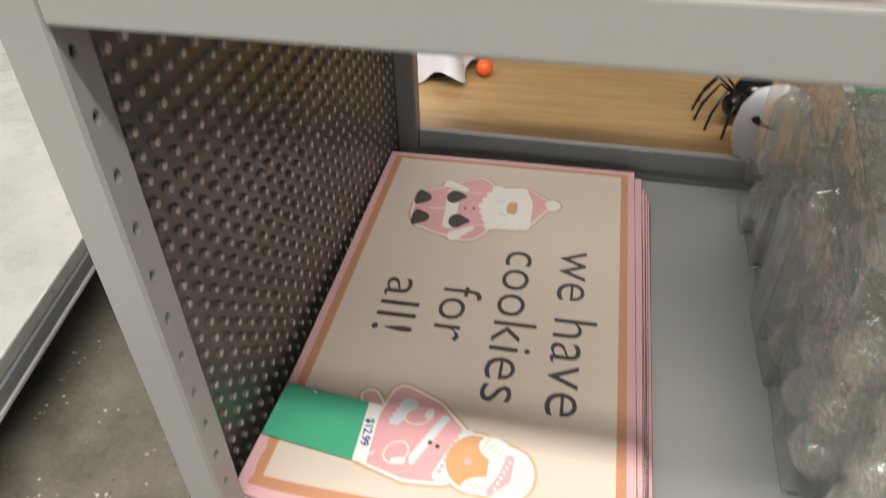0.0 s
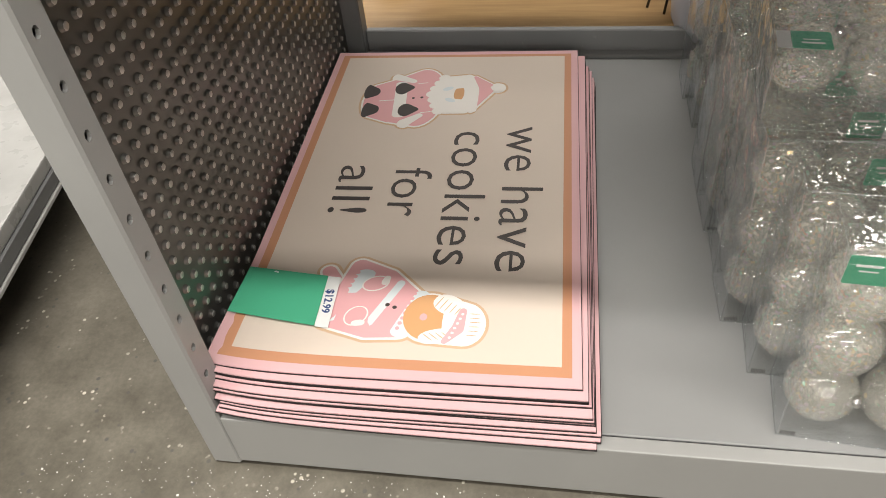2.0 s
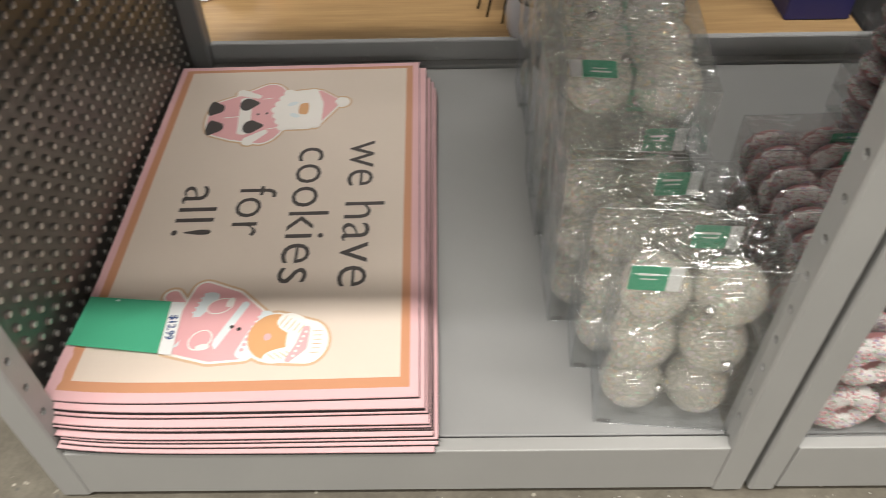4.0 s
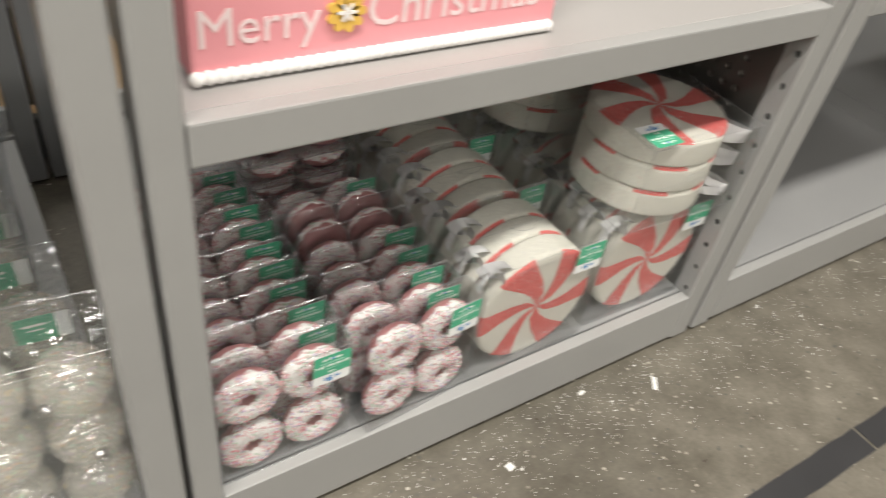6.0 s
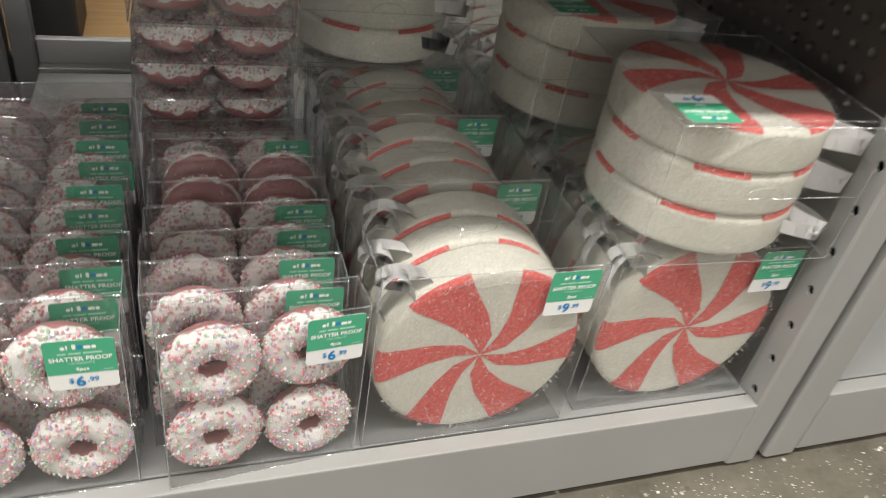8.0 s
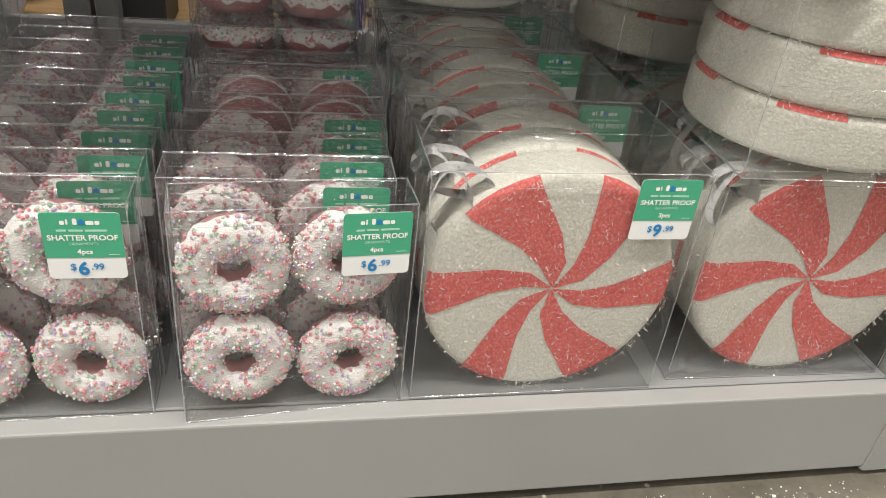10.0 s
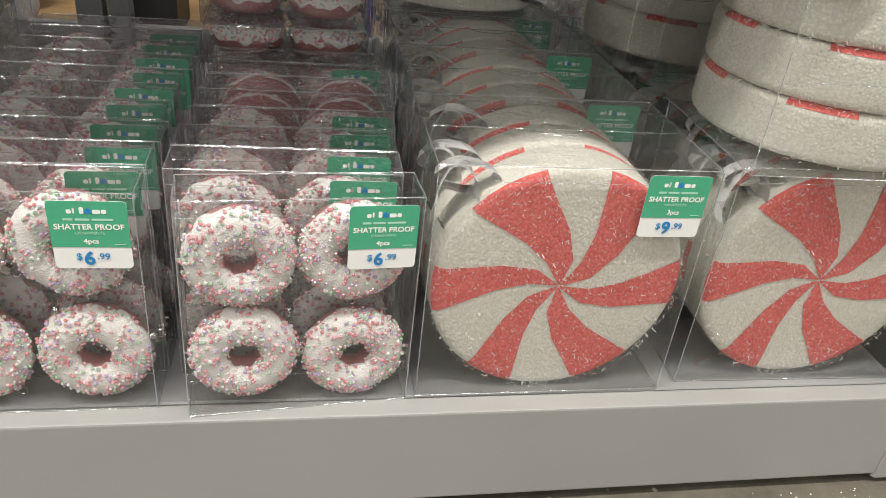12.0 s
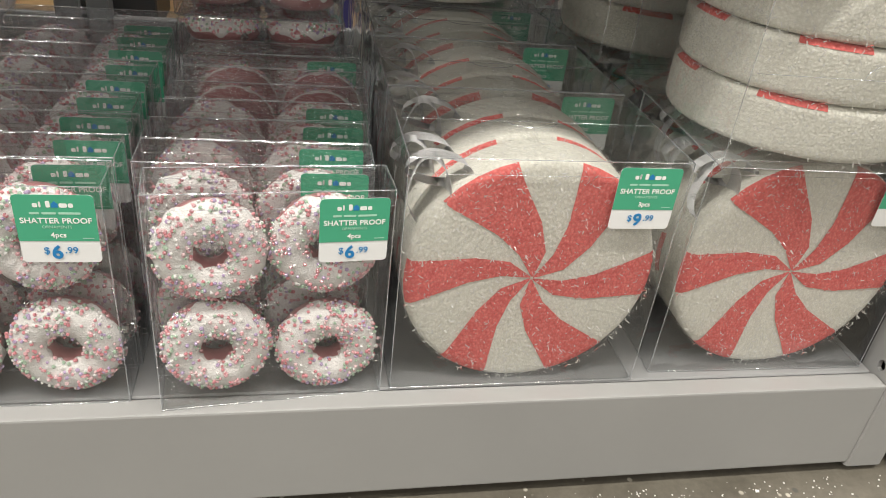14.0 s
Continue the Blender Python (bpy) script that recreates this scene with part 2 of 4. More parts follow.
M_FELTWHITE = felt("white_tinsel_felt", (0.62, 0.61, 0.535), (0.91, 0.90, 0.83))
M_FELTRED = felt("coral_red_felt", (0.58, 0.085, 0.08), (0.94, 0.27, 0.245))
M_FIBRE = tinsel("tinsel_fibres", [(0.0, (0.98, 0.97, 0.94)), (0.5, (0.95, 0.95, 0.93)), (0.8, (1.0, 1.0, 1.0))], 0.14, 0.14, 0.65)
M_FIBRERED = tinsel("red_tinsel_fibres", [(0.0, (0.95, 0.35, 0.32)), (0.5, (0.85, 0.25, 0.22)), (0.8, (1.0, 0.8, 0.78))], 0.14, 0.14, 0.6)
M_RIBBON = paint("white_satin_ribbon", (0.93, 0.93, 0.94), 0.32, 0.03)

# ---- mesh helpers ----


def part(name, bm, material, parent=None, label="", smooth=False):
    """One mesh object from a bmesh, under a thing or a part."""
    me = bpy.data.meshes.new(name)
    if smooth:
        for f in bm.faces:
            f.smooth = True
    bm.to_mesh(me)
    bm.free()
    me.materials.append(material)
    ob = new(name, me)
    ob.parent = parent
    if label:
        tagged(ob, label)
    return ob


def again(ob, m, parent):
    """The same mesh once more, as a part of parent at pose m, with its own parts."""
    c = copy_thing(ob, m)
    c.parent = parent
    return c


def thing(name, m, label, category, group="", kind=""):
    ob = new(name)
    ob.empty_display_size = 0.02
    ob.matrix_basis = m
    return tagged(ob, label, category, group, kind)


def box(bm, lo, hi, bevel=0.0, seg=1):
    g = bmesh.ops.create_cube(bm, size=1.0)
    vs = g["verts"]
    for v in vs:
        v.co = Vector([lo[i] + (v.co[i] + 0.5) * (hi[i] - lo[i]) for i in range(3)])
    if bevel:
        es = list({e for v in vs for e in v.link_edges})
        bmesh.ops.bevel(bm, geom=es, offset=bevel, segments=seg, affect="EDGES", profile=0.6)
    return bm


def box_bm(lo, hi, bevel=0.0, seg=1):
    return box(bmesh.new(), lo, hi, bevel, seg)


def lathe(bm, profile, steps, m=None):
    """Turns (radius, height) pairs about z."""
    rings = []
    for r, h in profile:
        if r < 1e-6:
            rings.append([bm.verts.new((0, 0, h))])
        else:
            rings.append([bm.verts.new((r * math.cos(2 * math.pi * k / steps), r * math.sin(2 * math.pi * k / steps), h)) for k in range(steps)])
    for a, b in zip(rings, rings[1:]):
        for k in range(steps):
            j = (k + 1) % steps
            if len(a) == 1:
                bm.faces.new((a[0], b[j], b[k])) if len(b) > 1 else None
            elif len(b) == 1:
                bm.faces.new((a[k], a[j], b[0]))
            else:
                bm.faces.new((a[k], a[j], b[j], b[k]))
    if m is not None:
        bmesh.ops.transform(bm, matrix=m, verts=[v for r in rings for v in r])
    return bm


def tube(bm, pts, r, sides=6):
    """A round wire along pts."""
    rings = []
    for i, p in enumerate(pts):
        p = Vector(p)
        d = Vector(pts[min(i + 1, len(pts) - 1)]) - Vector(pts[max(i - 1, 0)])
        q = d.to_track_quat("Z", "Y").to_matrix()
        rings.append([bm.verts.new(p + q @ Vector((r * math.cos(2 * math.pi * k / sides), r * math.sin(2 * math.pi * k / sides), 0))) for k in range(sides)])
    for a, b in zip(rings, rings[1:]):
        for k in range(sides):
            j = (k + 1) % sides
            bm.faces.new((a[k], a[j], b[j], b[k]))
    for ring, flip in ((rings[0], True), (rings[-1], False)):
        bm.faces.new(ring[::-1] if flip else ring)
    return bm


def plate(bm, pts, z0, z1):
    """A flat piece with the outline pts, from z0 to z1."""
    lo = [bm.verts.new((x, y, z0)) for x, y in pts]
    hi = [bm.verts.new((x, y, z1)) for x, y in pts]
    bm.faces.new(hi)
    bm.faces.new(lo[::-1])
    n = len(pts)
    for k in range(n):
        j = (k + 1) % n
        bm.faces.new((lo[k], lo[j], hi[j], hi[k]))
    return bm


def oval(cx, cy, rx, ry, n=28, power=1.0, turn=0.0):
    out = []
    for k in range(n):
        a = 2 * math.pi * k / n
        c, s = math.cos(a), math.sin(a)
        x, y = rx * math.copysign(abs(c) ** power, c), ry * math.copysign(abs(s) ** power, s)
        out.append((cx + x * math.cos(turn) - y * math.sin(turn), cy + x * math.sin(turn) + y * math.cos(turn)))
    return out


TEXTS = {}


def text_mesh(words, size, thick=0.0002, bold=0.0, align="CENTER"):
    """The words as a mesh, lying in the xy plane, x along the line."""
    key = (words, size, thick, bold, align)
    if key not in TEXTS:
        cu = bpy.data.curves.new("lettering", "FONT")
        cu.body, cu.size, cu.extrude, cu.offset = words, size, thick, bold
        cu.align_x, cu.resolution_u = align, 3
        ob = new("lettering", cu)
        bpy.context.view_layer.update()
        TEXTS[key] = bpy.data.meshes.new_from_object(ob.evaluated_get(bpy.context.evaluated_depsgraph_get()))
        bpy.data.objects.remove(ob)
        bpy.data.curves.remove(cu)
    return TEXTS[key]


def lettering(words, size, material, parent, m, bold=0.0, thick=0.0002, align="CENTER", name="lettering"):
    me = text_mesh(words, size, thick, bold, align).copy()
    me.materials.clear()
    me.materials.append(material)
    ob = new(name, me)
    ob.parent, ob.matrix_basis = parent, m
    return ob

# ---- the large structure ----
floor = tagged(part("floor", box_bm((-9, -16, -0.1), (11, 8, 0.0)), M_CONCRETE), "polished grey-brown concrete floor with pale aggregate flecks", "floor", kind="structure")
tagged(part("ceiling", box_bm((-9, -16, CEIL), (11, 8, CEIL + 0.1)), M_CEIL), "plain pale store ceiling", "ceiling", kind="structure")
for wname, lo, hi in (("wall_north", (-9, 8, -0.1), (11, 8.15, CEIL)), ("wall_south", (-9, -16.15, -0.1), (11, -16, CEIL)),
                      ("wall_west", (-9.15, -16, -0.1), (-9, 8, CEIL)), ("wall_east", (11, -16, -0.1), (11.15, 8, CEIL))):
    tagged(part(wname, box_bm(lo, hi), M_WALL), "plain painted store wall", "wall", kind="structure")

for sx, sy, sw in STRIPS:
    lamp = thing("ceiling_light", pose(sx, sy, CEIL), "unseen long white ceiling strip light fixture", "ceiling light", "ceiling strip lights")
    part("housing", box_bm((-2.85, -0.2, -0.1), (2.85, 0.2, 0.0), 0.01), M_CEIL, lamp)


def tape_piece(x0, x1, seed):
    rng = random.Random(seed)
    bm = bmesh.new()
    n = int((x1 - x0) / 0.03)
    pts = [(x0 + (x1 - x0) * k / n, -0.337 + rng.uniform(-0.0014, 0.0014)) for k in range(n + 1)]
    pts += [(x1 - (x1 - x0) * k / n, -0.291 + rng.uniform(-0.0014, 0.0014)) for k in range(n + 1)]
    plate(bm, pts, 0.0002, 0.0011)
    return bm


tape = thing("floor_tape", pose(0, 0, 0), "worn black adhesive tape line stuck on the concrete floor", "floor tape")
part("tape_strip", tape_piece(-0.9, 1.881, 3), M_TAPE, tape)
part("tape_strip", tape_piece(1.886, 2.19, 4), M_TAPE, tape)
part("tape_strip", tape_piece(2.192, 6.0, 5), M_TAPE, tape)


def litter():
    """Glitter chips and crumbs shed along the foot of the shelving."""
    rng = random.Random(11)
    bm = bmesh.new()
    for k in range(2600):
        x = rng.uniform(-0.3, 2.4) if k % 3 else rng.gauss(1.45, 0.28)
        y = -abs(rng.gauss(0, 0.09)) - 0.004 if k % 5 else rng.uniform(-0.75, 0.0)
        s = rng.uniform(0.0003, 0.0012) if rng.random() < 0.98 else rng.uniform(0.0016, 0.0028)
        a = rng.uniform(0, 3.14)
        pts = [(x + s * rng.uniform(0.6, 1.3) * math.cos(a + q), y + s * rng.uniform(0.5, 1.2) * math.sin(a + q)) for q in (0, 1.4, 3.0, 4.5)]
        plate(bm, pts, 0.0003, 0.0006 + s * 0.2)
    for x, y, a, l, w in ((1.631, -0.062, 0.9, 0.014, 0.004), (1.307, -0.079, 0.2, 0.006, 0.006), (1.5, -0.02, 0.3, 0.006, 0.003)):
        c, s = math.cos(a), math.sin(a)
        plate(bm, [(x + c * u - s * v, y + s * u + c * v) for u, v in ((-l, -w), (l, -w), (l, w), (-l, w))], 0.0004, 0.0012)
    return bm


tagged(part("glitter_litter", litter(), M_CHIP), "white glitter chips scattered on the floor by the shelving", "litter", kind="stuff")

# ---- shelving ----
PITCH = 0.049
DECK = 0.112


def holed_post(x0, x1, y0, y1, z0, z1, side, hole_z):
    """A hollow square post; its side face carries a column of round holes."""
    bm = bmesh.new()
    c = 0.003
    prof = [(x0, y1), (x0, y0 + c), (x0 + c, y0), (x1 - c, y0), (x1, y0 + c), (x1, y1)]
    skip = 4 if side > 0 else 0
    ring = [[bm.verts.new((x, y, z)) for x, y in prof] for z in (z0, z1)]
    for k in range(6):
        if k != skip:
            j = (k + 1) % 6
            bm.faces.new((ring[0][k], ring[0][j], ring[1][j], ring[1][k]))
    bm.faces.new(ring[0][::-1])
    bm.faces.new(ring[1])
    x = x1 if side > 0 else x0
    ya, yb, yc = y0 + c, y1, y0 + 0.016
    zs = [hole_z + PITCH * k for k in range(-14, 30) if z0 + 0.03 < hole_z + PITCH * k < z1 - 0.03]

    def quad(p):
        bm.faces.new([bm.verts.new((x, y, z)) for y, z in (p if side > 0 else p[::-1])])

    quad([(ya, z0), (yb, z0), (yb, zs[0] - PITCH / 2), (ya, zs[0] - PITCH / 2)])
    quad([(ya, zs[-1] + PITCH / 2), (yb, zs[-1] + PITCH / 2), (yb, z1), (ya, z1)])
    for z in zs:
        lo, hi = z - PITCH / 2, z + PITCH / 2
        outer = [(yb, z), (yb, hi), (yc, hi), (ya, hi), (ya, z), (ya, lo), (yc, lo), (yb, lo)]
        inner = [(yc + 0.0047 * math.cos(k * math.pi / 4), z + 0.0060 * math.sin(k * math.pi / 4)) for k in range(8)]
        for k in range(8):
            j = (k + 1) % 8
            quad([outer[k], outer[j], inner[j], inner[k]])
        deep = [bm.verts.new((x - side * 0.0044, y, zz)) for y, zz in inner]
        top = [bm.verts.new((x, y, zz)) for y, zz in inner]
        for k in range(8):
            j = (k + 1) % 8
            f = (top[k], top[j], deep[j], deep[k])
            bm.faces.new(f if side > 0 else f[::-1])
    return bm


def hole_shades(x, y0, z0, z1, side, hole_z):
    """A black strip added inside a post for the shade seen through its holes."""
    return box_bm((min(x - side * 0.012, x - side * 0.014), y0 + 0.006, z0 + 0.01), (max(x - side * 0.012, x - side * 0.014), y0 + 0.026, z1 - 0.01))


def perforated(x, y0, y1, z0, z1, out):
    """A steel sheet in the plane x with punched cones that stand out along out (+1 or -1)."""
    p, verts, faces = 0.02455, [], []
    edge, y0, z0 = (y0, z0), y0 + 0.0418, z0 + 0.018
    ny, nz = int((y1 - y0) / p), int((z1 - z0) / p)

    def add(pts):
        i = len(verts)
        verts.extend(pts)
        return list(range(i, i + len(pts)))

    for a in range(ny):
        for b in range(nz):
            yc, zc, h = y0 + (a + 0.5) * p, z0 + (b + 0.5) * p, p / 2
            o = add([(x, yc + u * h, zc + v * h) for u, v in ((1, 0), (1, 1), (0, 1), (-1, 1), (-1, 0), (-1, -1), (0, -1), (1, -1))])
            rings = [o]
            for r, d in ((0.0064, 0.0), (0.0044, 0.0044), (0.0036, 0.0050)):
                rings.append(add([(x + out * d, yc + r * math.cos(k * math.pi / 4), zc + r * math.sin(k * math.pi / 4)) for k in range(8)]))
            for q, r in zip(rings, rings[1:]):
                faces.extend((q[k], q[(k + 1) % 8], r[(k + 1) % 8], r[k]) for k in range(8))
            faces.append(tuple(rings[-1]))
    for ya, yb, za, zb in ((y0, y1, z0 + nz * p, z1), (y0 + ny * p, y1, z0, z0 + nz * p), (edge[0], y0, edge[1], z1), (y0, y1, edge[1], z0)):
        faces.append(tuple(add([(x, ya, za), (x, yb, za), (x, yb, zb), (x, ya, zb)])))
    me = bpy.data.meshes.new("sheet")
    me.from_pydata(verts, [], faces)
    bm = bmesh.new()
    bm.from_mesh(me)
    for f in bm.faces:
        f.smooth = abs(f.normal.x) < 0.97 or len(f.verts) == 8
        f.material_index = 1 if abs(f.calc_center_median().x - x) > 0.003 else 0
    bpy.data.meshes.remove(me)
    return bm


def shelving(x0, x1, post_l, post_r, shelf_z, holes_l, holes_r, label, panel_l=None, panel_r=None, depth=0.84, top=1.35, open_right=0.0):
    """One shelving frame: posts, base lip and deck, back rail, one upper shelf."""
    u = thing("shelving_unit", pose(0, 0, 0), label, "shelving", "shelving run")
    xl, xr = x0 + post_l, x1 - post_r
    part("post", holed_post(x0, xl, 0, 0.036, 0.008, top, 1, holes_l), M_POST, u)
    part("post", holed_post(xr, x1, 0, 0.036, 0.008, top, -1, holes_r), M_POST, u)
    part("hole_shade", hole_shades(xl, 0, 0.008, top, 1, holes_l), M_GAP, u)
    part("hole_shade", hole_shades(xr, 0, 0.008, top, -1, holes_r), M_GAP, u)
    for a, b in ((x0, xl), (xr, x1)):
        part("rear_post", box_bm((a, 0.862, 0.008), (b, 0.9, top), 0.003), M_RAIL, u)
        part("foot", lathe(bmesh.new(), [(0.0, 0.0), (0.013, 0.0), (0.013, 0.006), (0.008, 0.012), (0.0, 0.012)], 12, pose((a + b) / 2, 0.018, 0.0002)), M_GAP, u)
    part("base_lip", box_bm((xl + 0.0004, 0.0, 0.014), (xr - 0.0004, 0.0192, DECK), 0.002, 2), M_POST, u)
    part("seam", box_bm((xl + 0.0006, 0.0194, 0.098), (xr - 0.0006, 0.0218, DECK - 0.004)), M_GAP, u, "dark joint between lip and deck")
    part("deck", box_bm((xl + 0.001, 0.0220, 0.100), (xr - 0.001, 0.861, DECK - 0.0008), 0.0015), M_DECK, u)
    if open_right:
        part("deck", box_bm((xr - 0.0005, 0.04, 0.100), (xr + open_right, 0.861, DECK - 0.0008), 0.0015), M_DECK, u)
    part("back_rail", box_bm((xl, 0.884, 0.09), (xr, 0.9, 0.160), 0.002), M_BACKRAIL, u)
    part("rail_ledge", box_bm((xl, 0.8625, 0.09), (xr, 0.8835, 0.1185), 0.002), M_DECK, u)
    part("kick_plate", box_bm((xl, 0.09, 0.004), (xr, 0.1, 0.0995)), M_DARK, u)
    if shelf_z:
        part("shelf_lip", box_bm((xl + 0.0004, -0.001, shelf_z), (xr - 0.0004, 0.018, shelf_z + 0.0415), 0.0025, 2), M_POST, u)
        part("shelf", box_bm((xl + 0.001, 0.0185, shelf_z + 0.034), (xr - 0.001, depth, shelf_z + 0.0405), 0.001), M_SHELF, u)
        for bx in (xl + 0.002, xr - 0.006):
            part("bracket", box_bm((bx, 0.037, shelf_z - 0.004), (bx + 0.004, depth - 0.02, shelf_z + 0.033), 0.001), M_POST, u)
    if panel_l:
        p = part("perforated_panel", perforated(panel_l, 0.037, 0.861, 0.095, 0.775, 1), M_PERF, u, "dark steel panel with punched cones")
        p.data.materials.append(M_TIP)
        # Backs the sheet; its unseen upper part is added to block light.
        part("light_block_panel", box_bm((panel_l - 0.004, 0.037, 0.095), (panel_l - 0.002, 0.861, top)), M_PERF, u)
    if panel_r:
        p = part("perforated_panel", perforated(panel_r, 0.037, 0.861, 0.095, 0.66, 1), M_PERF, u, "dark steel panel with punched dimples")
        p.data.materials.append(M_PERF)
    return u


shelving(-0.038, 0.862, 0.040, 0.040, 0.748, 0.234, 0.602, "grey steel shelving frame with perforated side and low deck", panel_l=-0.034, depth=0.68)
shelving(0.870, 1.770, 0.034, 0.042, 0.598, 0.602, 0.515, "grey steel shelving frame filled with boxed ornaments", panel_r=1.742, depth=0.66)
shelving(1.785, 2.690, 0.046, 0.040, 0.612, 0.515, 0.24, "grey steel shelving frame with an empty deck", open_right=0.092)
shelving(2.703, 3.74, 0.040, 0.040, 0.612, 0.24, 0.24, "grey steel shelving frame at the end of the run", top=0.9)


def behind():
    u = thing("back_shelf", pose(0, 0, 0), "light wood shelf of the display behind the run", "shelf")
    part("shelf_board", box_bm((-0.32, 0.925, 0.085), (1.36, 1.75, 0.118), 0.003), M_WOOD, u)
    part("shelf_board", box_bm((1.364, 0.925, 0.085), (3.6, 1.75, 0.118), 0.003), M_DARK, u, "dark shelf board")
    part("edge_trim", box_bm((-0.32, 0.905, 0.05), (3.6, 0.9245, 0.121), 0.002), M_DARK, u)
    part("plinth", box_bm((-0.32, 0.95, 0.0005), (3.6, 1.7, 0.0845)), M_DARK, u)
    return u


behind()
tagged(part("back_panel", box_bm((-0.32, 1.76, 0.0005), (3.6, 1.78, 1.6)), M_DARK), "dark back panel behind the wood shelf", "panel", kind="structure")


def neighbour():
    u = thing("display_base", pose(-0.425, 0.2, 0, 0, 0, 9), "scuffed white steel display base across the aisle gap", "display base")
    part("deck", box_bm((-1.3, -1.6, 0.135), (-0.004, 1.6, 0.162), 0.004, 2), M_GALV, u)
    part("front_lip", box_bm((-0.02, -1.6, 0.108), (0.0, 1.6, 0.1345), 0.002), M_RAIL, u)
    part("edge_strip", box_bm((-0.012, -1.6, 0.098), (0.003, 1.6, 0.1075), 0.002), M_GALV, u)
    # Black sheet far back under the deck, standing for the deep shade there.
    part("kick_plate", box_bm((-0.6, -1.6, 0.0005), (-0.58, 1.6, 0.0975)), M_GAP, u)
    return u


neighbour()

# ---- stack of printed mats ----
MW, ML, MT = 0.2285, 0.381, 0.0040


def curl(x, y):
    """How far the soft mats lift at the corner that is pushed against the post."""
    f = max(0.0, min(1.0, (-0.16 - y) / 0.22))
    return 0.018 * math.exp(-(x + MW) / 0.06) * f * f * (3 - 2 * f)


def slab(x0, x1, y0, y1, z0, z1, nx=18, ny=28):
    bm = bmesh.new()
    g = {}
    for s, z in ((0, z0), (1, z1)):
        for i in range(nx + 1):
            for j in range(ny + 1):
                x, y = x0 + (x1 - x0) * i / nx, y0 + (y1 - y0) * j / ny
                g[s, i, j] = bm.verts.new((x, y, z + curl(x, y)))
    for i in range(nx):
        for j in range(ny):
            bm.faces.new((g[1, i, j], g[1, i + 1, j], g[1, i + 1, j + 1], g[1, i, j + 1]))
            bm.faces.new((g[0, i, j], g[0, i, j + 1], g[0, i + 1, j + 1], g[0, i + 1, j]))
    for i in range(nx):
        bm.faces.new((g[0, i, 0], g[0, i + 1, 0], g[1, i + 1, 0], g[1, i, 0]))
        bm.faces.new((g[0, i + 1, ny], g[0, i, ny], g[1, i, ny], g[1, i + 1, ny]))
    for j in range(ny):
        bm.faces.new((g[0, 0, j + 1], g[0, 0, j], g[1, 0, j], g[1, 0, j + 1]))
        bm.faces.new((g[0, nx, j], g[0, nx, j + 1], g[1, nx, j + 1], g[1, nx, j]))
    return bm


MATS = "stack of printed mats"
mat_first = thing("floor_mat", pose(0.2325, 0.378, DECK + 0.0005, 0, 0, 0.0), "pink-edged cream floor mat with black backing in a stack", "mat", MATS)
part("backing", slab(-MW, MW, -ML, ML, 0.0, 0.0015), M_BACKING, mat_first, "black rubber backing")
part("pad", slab(-MW + 0.001, MW - 0.001, -ML + 0.001, ML - 0.001, 0.0016, MT - 0.0006), M_PINK, mat_first, "pink cloth edge")
part("border", slab(-MW + 0.0125, MW - 0.0125, -ML + 0.0150, ML - 0.0125, MT - 0.00055, MT - 0.0003), M_TAN, mat_first, "tan printed border")
part("panel", slab(-MW + 0.0255, MW - 0.0245, -ML + 0.030, ML - 0.0215, MT - 0.00025, MT), M_CREAM, mat_first, "cream printed centre")
rng = random.Random(5)
NM = 11
mats = [mat_first]
for k in range(1, NM):
    up = k / (NM - 1)
    x = 0.235 - 0.022 * up + rng.uniform(-0.002, 0.003)
    y = 0.379 + 0.042 * up + rng.uniform(-0.005, 0.003)
    turn = 0.2 + 0.9 * up + rng.uniform(-0.25, 0.25)
    if k == NM - 1:
        x, y, turn = 0.206, 0.424, 1.25
    mats.append(copy_thing(mat_first, pose(x, y, DECK + 0.0005 + k * 0.0043, 0, 0, turn)))
top_mat = mats[-1]
tagged(top_mat, "cream floor mat with pink edge, dark lettering and two cookie shapes")


def on_mat(wx, wy):
    return wx - 0.206, wy - 0.424


def print_piece(name, outlines, material, level, parent):
    for n, o in enumerate(outlines):
        z = MT + 0.0002 + level * 0.00014 + n * 0.00002
        bm = bmesh.new()
        plate(bm, [on_mat(*q) for q in o], z - 0.00005, z)
        for v in bm.verts:
            v.co.z += curl(v.co.x, v.co.y)
        ob = part(name, bm, material, parent)
    return ob


